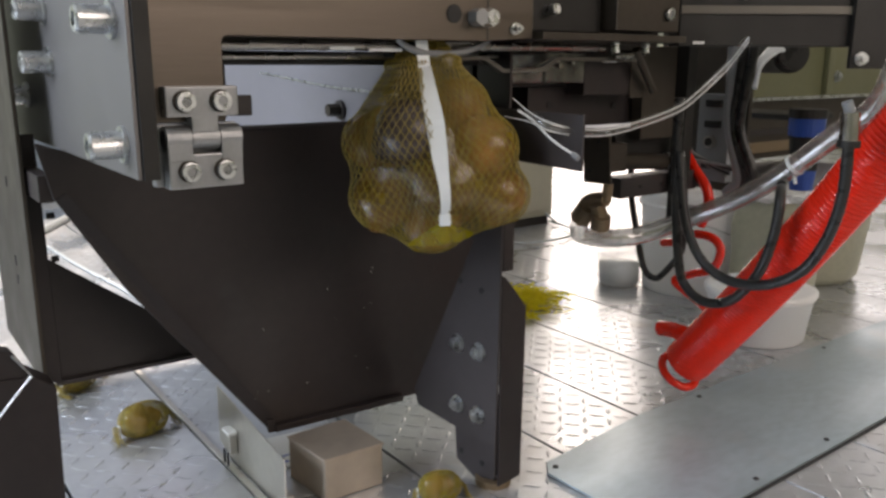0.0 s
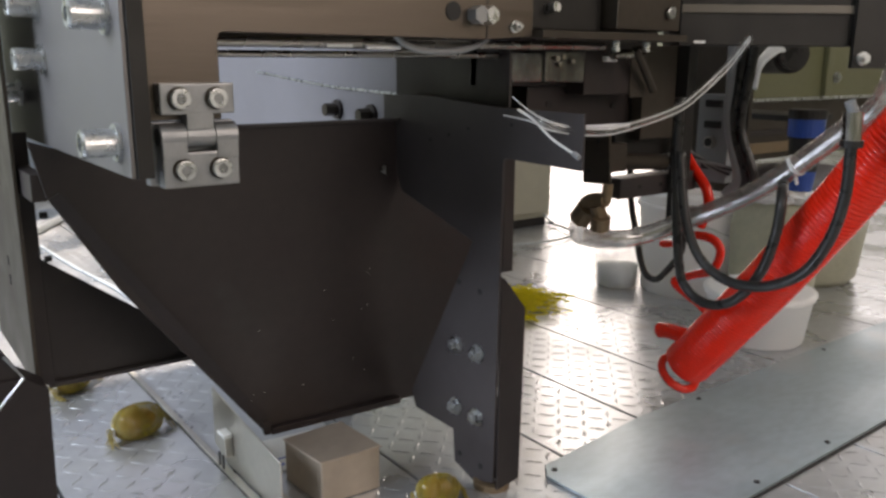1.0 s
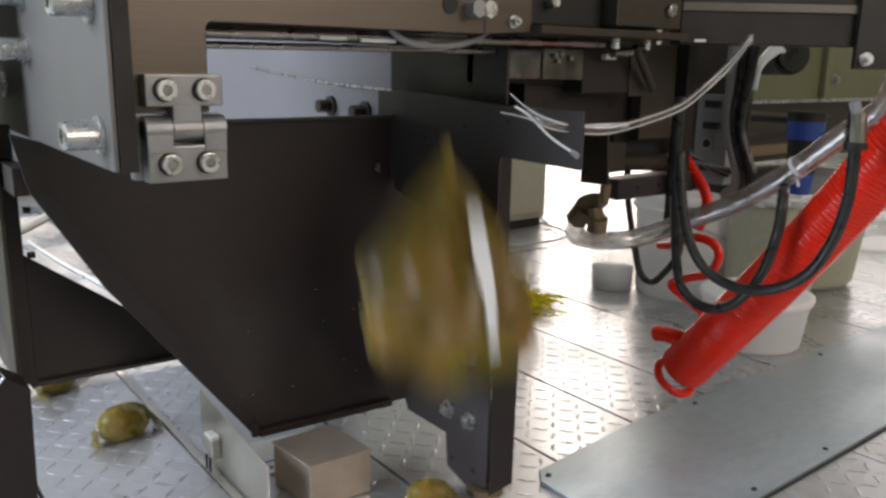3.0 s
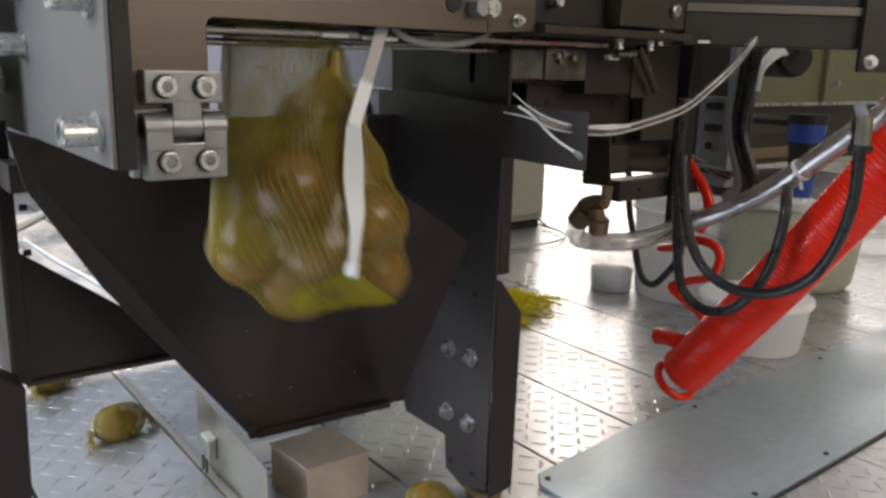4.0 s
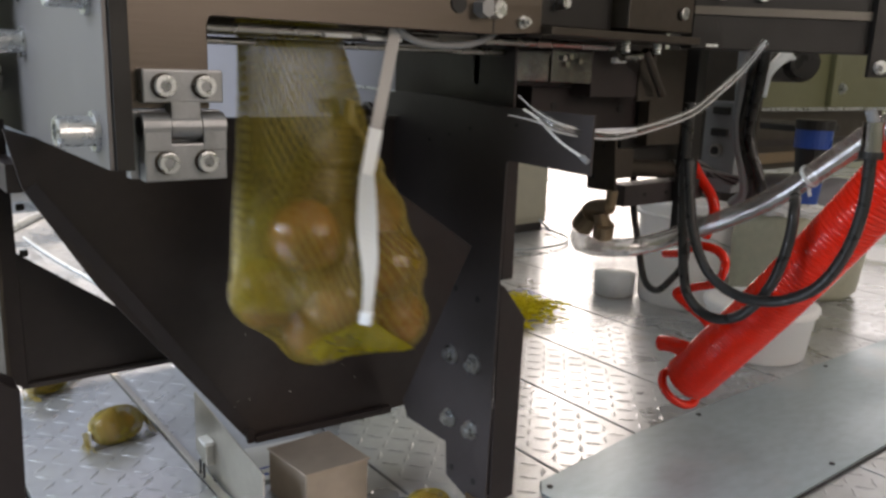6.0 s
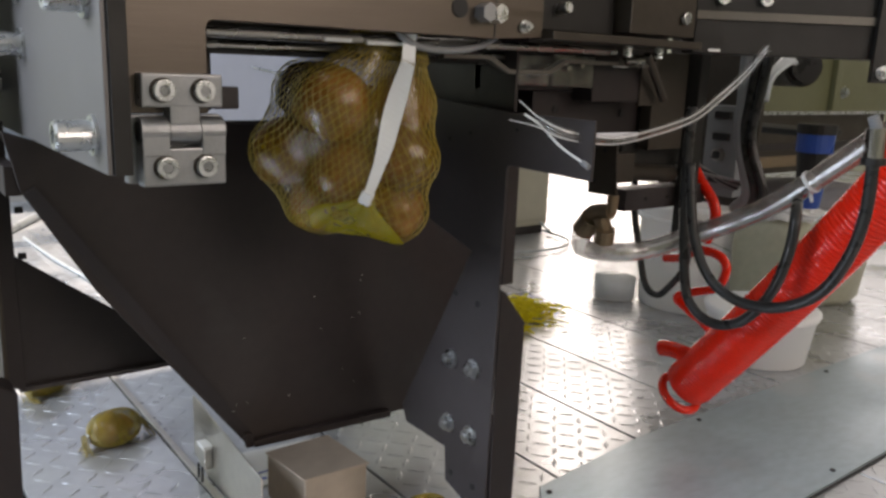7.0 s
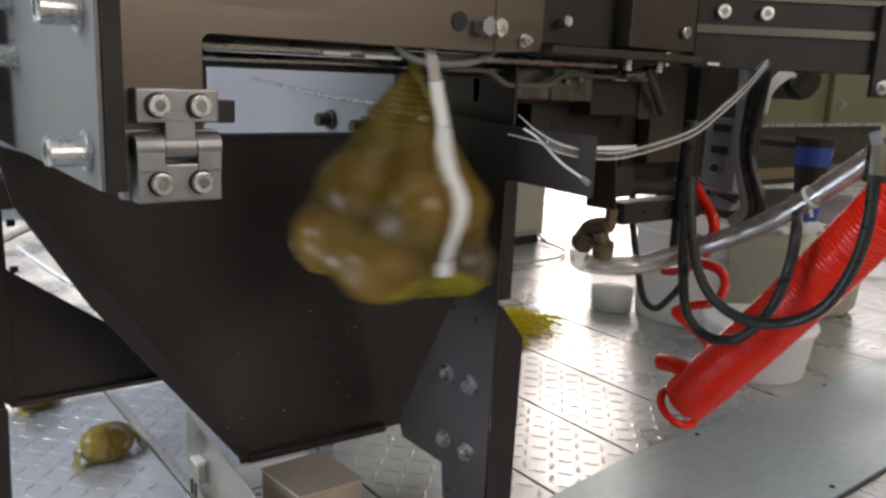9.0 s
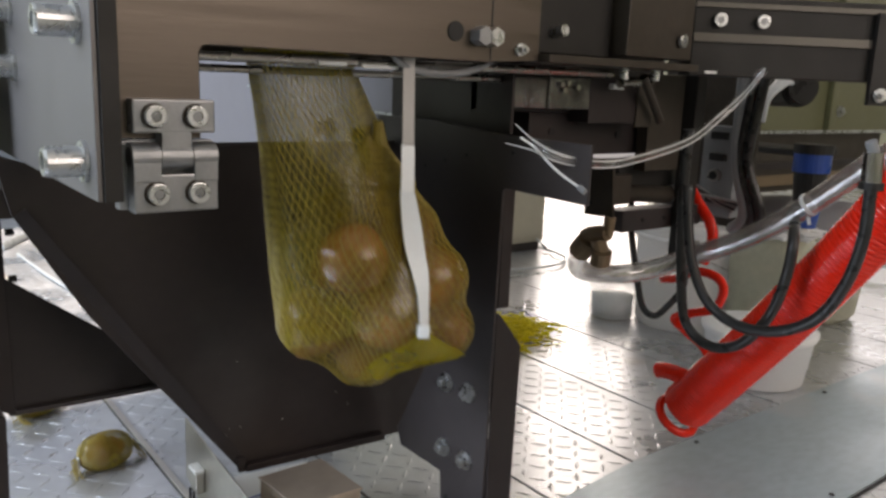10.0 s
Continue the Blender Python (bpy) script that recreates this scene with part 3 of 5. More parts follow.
    for x, z in ((0.79, 0.495), (0.92, 0.49), (0.84, 0.508)):
        part("drilled_hole", bm_cyl((x, 0.8035, z), (x, 0.8052, z), 0.0055, 14), HOLE, g)
    part("side_wall", bm_box(0.955, 1.03, 0.78, 0.80, 0.44, 0.575, 0.001), BROWNISH, g)
    part("lower_body", bm_box(0.93, 1.10, 0.805, 0.85, 0.40, 0.452, 0.002), BLACK, g)
    part("cylinder", bm_cyl((0.90, 0.80, 0.41), (1.06, 0.80, 0.398), 0.0125, 22), BROWNISH, g)
    part("cylinder_nut", bm_cyl((1.04, 0.80, 0.3995), (1.062, 0.80, 0.398), 0.0145, 6), ZINC, g)
    part("base_bar", bm_box(0.935, 1.12, 0.795, 0.83, 0.350, 0.381, 0.001), DARKGREY, g)
    for x in (0.98, 1.03, 1.09):
        part("tapped_hole", bm_cyl((x, 0.7935, 0.366), (x, 0.7952, 0.366), 0.003, 10), HOLE, g)
    s = thing("sensor_bracket", "grey sheet metal sensor bracket", "bracket")
    part("bracket_plate", bm_prism([(0.806, 0.46), (0.756, 0.46), (0.750, 0.384), (0.801, 0.382)], "x", 0.86, 0.864, 0.0007), BROWNISH, s)
    part("bracket_arm", bm_box(0.8645, 0.9, 0.756, 0.775, 0.40, 0.44, 0.001), BROWNISH, s)
    for y, z in ((0.775, 0.443), (0.79, 0.40)):
        part("screw_hole", bm_cyl((0.8592, y, z), (0.8602, y, z), 0.003, 12), HOLE, s)
    part("pivot_stem", bm_cyl((0.862, 0.755, 0.385), (0.862, 0.757, 0.36), 0.0075, 14), BRASS, s)
    e = thing("hose_elbow", "tarnished brass elbow fitting on a clear hose", "pipe fitting")
    part("elbow_body", bm_tube([(0.862, 0.757, 0.362), (0.862, 0.775, 0.360), (0.864, 0.796, 0.352), (0.866, 0.803, 0.336)], 0.0105, 14, 4), BRASS, e)
    part("elbow_nut", bm_cyl((0.866, 0.793, 0.347), (0.868, 0.812, 0.325), 0.0160, 14), BRASS, e)
    part("elbow_collar", bm_cyl((0.862, 0.765, 0.337), (0.866, 0.77, 0.318), 0.014, 14), BRASS, e)
    part("elbow_grip", bm_cyl((0.860, 0.772, 0.352), (0.866, 0.768, 0.33), 0.011, 10), BRASS, e)
    p = thing("vertical_cable_duct", "black vertical cable duct", "cable duct")
    part("duct", bm_box(1.04, 1.062, 0.766, 0.79, 0.285, 0.60, 0.002), BLACK, p)
    part("cuff", bm_cyl((1.048, 0.755, 0.335), (1.048, 0.753, 0.318), 0.0125, 16), GREYCABLE, p)
    v = thing("valve_bank", "grey valve bank with black plugs", "valve block")
    part("backboard", bm_box(1.245, 1.255, 0.79, 0.98, 0.33, 0.66, 0.001), BROWNISH, v)
    part("valve_body", bm_box(1.20, 1.24, 0.795, 0.858, 0.352, 0.50, 0.002), GREYCABLE, v)
    for z in (0.485, 0.45, 0.38):
        part("plug", bm_box(1.192, 1.2, 0.81, 0.84, z - 0.006, z + 0.006, 0.002), BLACK, v)
    part("gauge_ring", bm_cyl((1.192, 0.828, 0.42), (1.2, 0.828, 0.42), 0.0105, 20), CHROME, v)
    part("gauge_face", bm_cyl((1.1905, 0.828, 0.42), (1.192, 0.828, 0.42), 0.007, 20), BLACK, v)
    m = thing("drive_motor", "black round motor with pale leads", "motor")
    part("motor_can", bm_cyl((1.43, 0.88, 0.566), (1.375, 0.80, 0.567), 0.033, 28), BLACK, m)
    part("motor_cap", bm_cyl((1.375, 0.80, 0.567), (1.366, 0.787, 0.567), 0.026, 28), RUBBER, m)
    for i, (dz, dy) in enumerate(((0.0, 0.0), (0.008, 0.004), (-0.004, -0.004))):
        part("lead", bm_tube([(1.38, 0.815 + dy, 0.572 + dz), (1.33, 0.80 + dy, 0.578 + dz), (1.27, 0.795 + dy, 0.548), (1.25, 0.79 + dy, 0.51)], 0.0045, 8, 5), WHITECABLE, m)
    w = thing("yellowish_machine_guard", "olive-cream machine guard sheet behind the motor", "machine guard")
    part("guard_sheet", bm_box(1.62, 2.7, 1.05, 1.056, 0.475, 0.9, 0.001), OLIVEPL, w)
    part("guard_fold", bm_box(1.95, 1.975, 1.035, 1.0495, 0.476, 0.9, 0.002), OLIVEPL, w)
    part("guard_edge", bm_box(1.62, 2.7, 1.042, 1.049, 0.468, 0.4745, 0.001), ZINC, w)
    hex_bolt(w, (2.02, 1.05, 0.52), (0, -1, 0), 0.011)
    o = thing("control_housing", "dark control housing beneath the guard", "machine housing")
    part("housing", bm_box(1.62, 2.3, 1.07, 1.3, 0.33, 0.466, 0.003), BROWNISH, o)
    part("housing_band", bm_box(1.62, 2.2, 1.064, 1.0695, 0.385, 0.40, 0.001), DARK, o)
    part("warm_band", bm_box(1.62, 2.1, 1.064, 1.0695, 0.345, 0.37, 0.001), BRASS, o)
    u = thing("blue_filter_bowl", "blue plastic air filter with black cap", "air filter")
    part("filter_body", bm_cyl((1.53, 0.842, 0.412), (1.53, 0.842, 0.447), 0.034, 24), BLUEPL, u)
    part("filter_cap", bm_cyl((1.53, 0.842, 0.447), (1.53, 0.842, 0.465), 0.036, 24), BLACK, u)
    part("filter_neck", bm_cyl((1.53, 0.842, 0.345), (1.53, 0.842, 0.412), 0.026, 20, 0.031), BLACK, u)
    part("filter_lower", bm_cyl((1.53, 0.842, 0.305), (1.53, 0.842, 0.345), 0.022, 20, 0.026), BLUEPL, u)
    part("filter_bracket", bm_box(1.52, 1.66, 0.86, 1.09, 0.44, 0.452, 0.002), BLACK, u)


def sealing_jaw():
    """The jaw carriage that holds each bag by its neck and lifts away when it lets go."""
    t = thing("sealing_jaw", "dark sealing jaw carriage with chromed front edge", "sealing jaw", (0.5, 0.75, 0.6))
    o = Vector((-0.5, -0.75, -0.6))

    def local(bm):
        bmesh.ops.translate(bm, vec=o, verts=bm.verts)
        return bm
    part("jaw_bar", local(bm_box(0.285, 0.66, 0.77, 0.80, 0.548, 0.562, 0.002)), BLACK, t)
    part("front_edge", local(bm_box(0.285, 0.62, 0.765, 0.769, 0.554, 0.558, 0.001)), CHROME, t, "chromed front edge")
    part("left_stay", local(bm_box(0.313, 0.320, 0.79, 0.799, 0.51, 0.55, 0.001)), BROWNISH, t)
    part("left_arm", local(bm_box(0.286, 0.326, 0.80, 0.83, 0.495, 0.566, 0.002)), DARK, t)
    part("left_knob", local(bm_box(0.322, 0.347, 0.785, 0.8, 0.497, 0.518, 0.002)), DARK, t)
    prof = [(0.557, 0.558), (0.622, 0.559), (0.652, 0.544), (0.712, 0.545), (0.740, 0.559), (0.895, 0.558), (0.895, 0.553), (0.742, 0.554), (0.714, 0.540), (0.650, 0.539), (0.620, 0.554), (0.557, 0.553)]
    part("shaped_rail", local(bm_prism(prof, "y", 0.741, 0.752, 0.0005)), STRIP, t, "bent stainless rail")
    part("jaw_pad", local(bm_box(0.49, 0.555, 0.742, 0.764, 0.556, 0.568, 0.002)), RUBBER, t)
    part("hanger", local(bm_box(0.50, 0.53, 0.775, 0.795, 0.562, 0.70, 0.002)), DARK, t)
    return t


# ---- hoses and cables ----
def hose(name, pts, r, mat, label, category, n=12):
    return tagged(part(name, bm_tube(pts, r, n, 10), mat, smooth=True), label, category)


def hoses():
    pts = [(0.866, 0.812, 0.322), (0.878, 0.815, 0.298), (0.905, 0.771, 0.298), (0.945, 0.746, 0.305), (0.985, 0.704, 0.33), (1.0, 0.639, 0.365), (1.0, 0.582, 0.403), (1.0, 0.536, 0.441), (1.0, 0.497, 0.475), (1.0, 0.462, 0.506), (1.0, 0.438, 0.577)]
    main = thing("clear_hose", "thick clear vacuum hose hanging in an arc", "hose")
    bm = bm_tube(pts, 0.0140, 20, 10, False)
    inner = bm_tube(pts, 0.0118, 20, 10, False)
    me = bpy.data.meshes.new("hose_bore")
    bmesh.ops.reverse_faces(inner, faces=inner.faces)
    inner.to_mesh(me)
    inner.free()
    wall = part("hose_wall", bm, HOSEWALL, main, smooth=True)
    for fc in me.polygons:
        fc.use_smooth = True
    me.materials.append(MILKHOSE)
    bore = new("hose_bore", me)
    bore.parent = main
    c = Vector((1.0, 0.582, 0.403)) * 0.5 + Vector((1.0, 0.536, 0.441)) * 0.5
    d = (Vector((1.0, 0.582, 0.403)) - Vector((1.0, 0.536, 0.441))).normalized()
    part("tie_tail", bm_cyl(c + Vector((0, 0, -0.010)), c + Vector((-0.004, -0.006, -0.024)), 0.0022, 8), WHITEPL, main)
    part("white_clamp", bm_cyl(c - d * 0.0022, c + d * 0.0022, 0.0150, 24), WHITEPL, main, "white cable tie")
    thin = thing("thin_clear_tube", "thin clear air tube with frayed bright wires", "air tube")
    base = [(0.953, 0.612, 0.583), (0.95, 0.622, 0.569), (0.95, 0.636, 0.550), (0.92, 0.649, 0.52), (0.85, 0.639, 0.494), (0.75, 0.642, 0.474), (0.66, 0.611, 0.477), (0.61, 0.614, 0.485), (0.60, 0.638, 0.495)]
    part("tube_wall", bm_tube(base, 0.0060, 14, 8, False), THINCLEAR, thin, smooth=True)
    random.seed(9)
    for i in range(2):
        e = 0.034 * (i - 0.6)
        part("bright_strand", bm_tube([(0.953, 0.612, 0.582 + e * 0.15), (0.95, 0.636, 0.550 + e * 0.2), (0.92, 0.649, 0.52 + e * 0.25), (0.85, 0.639, 0.494 + e * 0.2), (0.75, 0.642, 0.474 + e * 0.2), (0.66, 0.611, 0.477 + e * 0.2), (0.61, 0.614, 0.485 + e * 0.25), (0.60, 0.638, 0.495 + e * 0.3), (0.60, 0.672 - e * .4, 0.505 + e * .6)], 0.0007, 6, 8), WHITEPL, thin)
    part("tail", bm_tube([(0.602, 0.66, 0.50), (0.608, 0.644, 0.491), (0.61, 0.613, 0.471), (0.61, 0.58, 0.458)], 0.0013, 8, 8), WHITEPL, thin)
    part("tail_plug", bm_cyl((0.61, 0.582, 0.459), (0.61, 0.574, 0.455), 0.003, 10), GREYCABLE, thin)
    hose("loop_cable", [(0.940, 0.702, 0.505), (0.940, 0.700, 0.398), (0.940, 0.685, 0.275), (0.940, 0.667, 0.239), (0.940, 0.633, 0.226), (0.940, 0.593, 0.241), (0.940, 0.559, 0.286), (0.945, 0.545, 0.344), (0.975, 0.560, 0.396), (1.2, 0.690, 0.388), (1.49, 0.835, 0.352)], 0.0068, RUBBER, "black rubber cable hanging in a loop", "cable")
    hose("loop_cable", [(0.926, 0.686, 0.433), (0.918, 0.664, 0.347), (0.918, 0.635, 0.294), (0.918, 0.590, 0.272), (0.918, 0.537, 0.277), (0.918, 0.491, 0.304), (0.918, 0.464, 0.348), (0.918, 0.451, 0.403), (0.918, 0.451, 0.469)], 0.0068, RUBBER, "black rubber cable hanging in a loop", "cable")
    hose("loop_cable", [(1.1, 0.915, 0.42), (1.1, 0.914, 0.339), (1.1, 0.893, 0.255), (1.1, 0.874, 0.2), (1.1, 0.849, 0.188), (1.1, 0.826, 0.207), (1.1, 0.798, 0.251), (1.07, 0.78, 0.32)], 0.0058, RUBBER, "thin black cable hanging in a loop", "cable")
    plug = thing("hose_coupling", "chromed push-in hose coupling", "coupling")
    part("coupling_body", bm_cyl((0.918, 0.451, 0.464), (0.918, 0.453, 0.498), 0.0105, 18), CHROME, plug)
    part("coupling_ring", bm_cyl((0.918, 0.451, 0.459), (0.918, 0.451, 0.467), 0.0125, 18), BLACK, plug)
    part("coupling_stem", bm_cyl((0.918, 0.453, 0.498), (0.913, 0.456, 0.510), 0.006, 14), GREYCABLE, plug)
    for i, (y, mat, label) in enumerate(((0.766, GREYCABLE, "grey ribbed cable"), (0.752, RUBBER, "black cable"), (0.738, RUBBER, "black cable"))):
        hose("drop_cable", [(1.15 + 0.01 * i, y, 0.60), (1.15, y - 0.002, 0.52), (1.15, y - 0.006 + 0.01 * math.sin(i), 0.45), (1.16, y - 0.022, 0.372), (1.18, y + 0.01, 0.34)], 0.0075 if i else 0.009, mat, label + " dropping behind the rail", "cable")
    for i in range(5):
        hose("branch_wire", [(1.17, 0.755 + 0.004 * i, 0.385 - 0.004 * i), (1.16, 0.785 + 0.006 * i, 0.388), (1.12, 0.83 + 0.006 * i, 0.40 + 0.012 * i), (1.09, 0.85, 0.415 + 0.014 * i)], 0.0026, RUBBER if i % 2 else GREYCABLE, "thin wire branching to the valve bank", "wire", 8)
    # red spiral hose
    red = thing("red_spiral_hose", "coiled red translucent polyurethane air hose", "air hose")
    a, b = Vector((1.02, 0.714, 0.095)), Vector((1.02, 0.42, 0.502))
    d = (b - a).normalized()
    u = d.orthogonal().normalized()
    w = d.cross(u)
    coil = []
    turns, R = 82, 0.0330
    for k in range(turns * 14 + 1):
        s = k / (turns * 14)
        ang = 2 * math.pi * turns * s
        coil.append(a + (b - a) * s + R * (math.cos(ang) * u + math.sin(ang) * w) + Vector((0, 0, -0.012 * math.sin(math.pi * s))))
    part("coil", bm_tube(coil, 0.0042, 8, 0), REDPU, red, smooth=True)
    part("hose_bore", bm_tube([a - d * 0.004, (a + b) / 2 + Vector((0, 0, -0.012)), b], 0.0343, 18, 8, False), REDPU, red, smooth=True)
    ring = [a - d * 0.020 + 0.030 * (math.cos(q) * u + math.sin(q) * w) - d * 0.006 * math.sin(q / 2) for q in (i * math.pi / 6 for i in range(13))]
    part("end_ring", bm_tube(ring, 0.0066, 10, 4), REDPU, red, smooth=True)
    part("end_tail", bm_tube([(1.015, 0.700, 0.140), (1.01, 0.722, 0.142), (1.01, 0.742, 0.142), (1.01, 0.756, 0.140), (1.01, 0.762, 0.138)], 0.0125, 14, 6), REDPU, red, smooth=True)
    hose("red_air_line", [(1.12, 0.83, 0.42), (1.12, 0.802, 0.385), (1.12, 0.775, 0.354), (1.12, 0.768, 0.325), (1.12, 0.78, 0.29)], 0.0085, REDPU, "red polyurethane air line behind the duct", "air line")
    hose("red_air_line", [(1.13, 0.86, 0.245), (1.12, 0.824, 0.255), (1.12, 0.789, 0.274), (1.12, 0.752, 0.272), (1.12, 0.738, 0.253), (1.12, 0.751, 0.222), (1.12, 0.79, 0.205), (1.12, 0.822, 0.187), (1.12, 0.798, 0.172), (1.12, 0.758, 0.152), (1.11, 0.74, 0.12)], 0.0072, REDPU, "red polyurethane air line in loose loops", "air line")
    hose("jaw_cable", [(0.47, 0.703, 0.60), (0.475, 0.705, 0.575), (0.50, 0.706, 0.5625), (0.54, 0.706, 0.5605), (0.575, 0.706, 0.566), (0.60, 0.708, 0.577)], 0.0036, GREYCABLE, "grey cable sagging under the beam", "cable")


# ---- things on the floor ----
def bucket():
    t = thing("white_bucket", "white plastic bucket with a rolled rim", "bucket", (1.68, 1.185, 0))
    part("shell", bm_lathe([(0.0, 0.004), (0.118, 0.004), (0.121, 0.0), (0.124, 0.004), (0.137, 0.235), (0.141, 0.24), (0.142, 0.251), (0.138, 0.255), (0.134, 0.25), (0.1335, 0.232)], 48), TUB, t, smooth=True)
    part("rim_band", bm_lathe([(0.1375, 0.212), (0.143, 0.212), (0.144, 0.220), (0.138, 0.221)], 48), TUB, t, smooth=True)
    handle = [(0.142 * math.cos(q), 0.142 * math.sin(q), 0.17 - 0.02 * math.sin(3 * q)) for q in (math.pi + i * math.pi / 10 for i in range(11))]
    part("wire_handle", bm_tube(handle, 0.002, 8, 4), ZINC, t)
    t = thing("white_tub", "low white plastic tub with a lip", "tub", (1.475, 0.875, 0))
    part("shell", bm_lathe([(0.0, 0.003), (0.082, 0.003), (0.088, 0.0), (0.092, 0.004), (0.103, 0.088), (0.108, 0.092), (0.109, 0.100), (0.104, 0.103), (0.098, 0.098)], 44), TUB, t, smooth=True)
    part("lid", bm_lathe([(0.0, 0.107), (0.100, 0.107), (0.110, 0.104), (0.110, 0.098)], 44), TUB, t, smooth=True)
    t = thing("olive_bin", "olive plastic bin standing behind the tubs", "bin", (2.02, 1.10, 0))
    bm = bm_lathe([(0.0, 0.0), (0.13, 0.0), (0.145, 0.02), (0.165, 0.20), (0.168, 0.26), (0.172, 0.265), (0.16, 0.272), (0.0, 0.28)], 40)
    part("shell", bm, CANPL, t, smooth=True)
    part("crumpled_cover", bm_lathe([(0.175, 0.235), (0.178, 0.262), (0.15, 0.285), (0.08, 0.292), (0.0, 0.29)], 22), CREAM, t, smooth=True)
    t = thing("olive_canister", "dented olive plastic canister with a pale crumpled bag on top", "canister", (1.665, 0.965, 0))
    bm = bmesh.new()
    bmesh.ops.create_icosphere(bm, subdivisions=4, radius=1)
    for v in bm.verts:
        c = v.co.copy()
        k = (abs(c.x) ** 5 + abs(c.y) ** 5 + abs(c.z) ** 5) ** -0.2 * (1 + 0.05 * noise.noise(c * 1.7) + 0.02 * noise.noise(c * 5))
        v.co = Vector((c.x * 0.062 * k, c.y * 0.085 * k, c.z * 0.125 * k + 0.131))
    part("canister_body", bm, CANPL, t, smooth=True)
    part("canister_base", bm_box(-0.060, 0.058, -0.080, 0.080, 0.0, 0.035, 0.01), BROWNISH, t)
    bm = bmesh.new()
    bmesh.ops.create_icosphere(bm, subdivisions=4, radius=1)
    for v in bm.verts:
        k = 1 + 0.35 * noise.noise(v.co * 2.1) + 0.22 * noise.noise(v.co * 6)
        v.co = Vector((v.co.x * 0.06 * k, v.co.y * 0.08 * k, v.co.z * 0.02 * k + 0.268))
    part("crumpled_bag", bm, TUB, t, "pale crumpled plastic bag")
    t = thing("clear_jar", "clear plastic jar with grey contents", "jar", (1.545, 1.31, 0))
    part("jar_wall", bm_lathe([(0.0, 0.001), (0.05, 0.001), (0.056, 0.008), (0.06, 0.13), (0.063, 0.135), (0.058, 0.135)], 32), CLEAR, t, smooth=True)
    part("contents", bm_lathe([(0.0, 0.004), (0.048, 0.004), (0.051, 0.055), (0.0, 0.06)], 28), WHITECABLE, t, smooth=True)
    t = thing("wire_coil", "thin pale cable coiled on the floor", "cable", (1.75, 1.95, 0.006))
    pts = [(0.20 * math.cos(q) * (1 + 0.05 * math.sin(5 * q)), 0.20 * math.sin(q), 0.002 + 0.003 * math.sin(3 * q) ** 2) for q in (i * 0.35 for i in range(34))]
    part("cable_loops", bm_tube(pts, 0.004, 8, 4), WHITECABLE, t, smooth=True)
    part("cable_rise", bm_tube([(0.2, 0.0, 0.004), (0.12, 0.12, 0.12), (-0.02, 0.2, 0.26), (-0.2, 0.3, 0.34)], 0.004, 8, 6), WHITECABLE, t, smooth=True)


def yellow_pile():
    t = thing("loose_net_pile", "crumpled pile of loose yellow netting on the floor", "netting", (1.195, 1.33, 0))
    random.seed(21)
    for i in range(150):
        q, r = random.uniform(0, 6.28), random.uniform(0, 0.10)
        c = Vector((1.5 * r * math.cos(q), r * math.sin(q), 0.004))
        pts = [c + Vector((random.uniform(-0.05, 0.05), random.uniform(-0.05, 0.05), random.uniform(0.0, 0.035) * (1 - r * 9) + 0.003)) for _ in range(5)]
        part("net_strand", bm_tube(pts, random.uniform(0.0009, 0.0018), 5, 5), LOOSENET, t)
    bm = bmesh.new()
    bmesh.ops.create_icosphere(bm, subdivisions=4, radius=1)
    for v in bm.verts:
        k = 1 + 0.5 * noise.noise(v.co * 2.3) + 0.2 * noise.noise(v.co * 7)
        v.co = Vector((v.co.x * 0.075 * k, v.co.y * 0.055 * k, max(v.co.z * 0.022 * k + 0.004, 0.001)))
    part("crumpled_net", bm, LOOSENET, t)


def sheet_bracket():
    t = thing("bent_sheet_guard", "bent stainless sheet guard with a small tab", "sheet guard")
    part("upright", bm_prism([(1.046, 0.016), (1.046, 0.10), (0.83, 0.075), (0.83, 0.02), (0.875, 0.001), (1.0, 0.001)], "x", 0.384, 0.3865, 0.0006), STAINLESS, t)
    part("tab", bm_box(0.373, 0.3835, 0.978, 0.998, 0.022, 0.05, 0.001), STAINLESS, t)
    part("tab_cap", bm_box(0.371, 0.3835, 0.976, 1.0, 0.0505, 0.056, 0.001), WHITEPL, t, "pale cap")
    part("foot_strip", bm_box(0.3875, 0.41, 0.86, 1.03, 0.001, 0.004, 0.0005), STAINLESS, t)
    for y in (0.985, 0.998):
        part("tab_pin", bm_cyl((0.372, y, 0.0), (0.372, y, 0.024), 0.0018, 8), SEAM, t)
    b = thing("stainless_box", "closed brushed stainless box with folded edges", "metal box")
    part("body", bm_prism([(0.438, 0.826), (0.522, 0.822), (0.516, 0.914), (0.43, 0.912)], "z", 0.0005, 0.058, 0.0012), BOXSTEEL, b)
    part("lid", bm_prism([(0.436, 0.824), (0.524, 0.820), (0.518, 0.916), (0.428, 0.914)], "z", 0.0585, 0.0605, 0.0006), BOXSTEEL, b)
    p = thing("paper_sheet", "white paper sheet with blue print lying behind the box", "paper")
    part("sheet", bm_prism([(0.392, 0.93), (0.56, 0.95), (0.55, 1.02), (0.395, 1.04)], "z", 0.0015, 0.003, 0), WHITEPL, p)
    for i in range(6):
        x = 0.41 + 0.022 * i
        part("print_bar", bm_box(x, x + 0.014, 0.945 + 0.002 * i, 0.951 + 0.002 * i, 0.0031, 0.0036, 0), BLUEINK, p)
    part("print_frame", bm_box(0.41, 0.53, 0.965, 0.968, 0.0031, 0.0036, 0), BLUEINK, p)


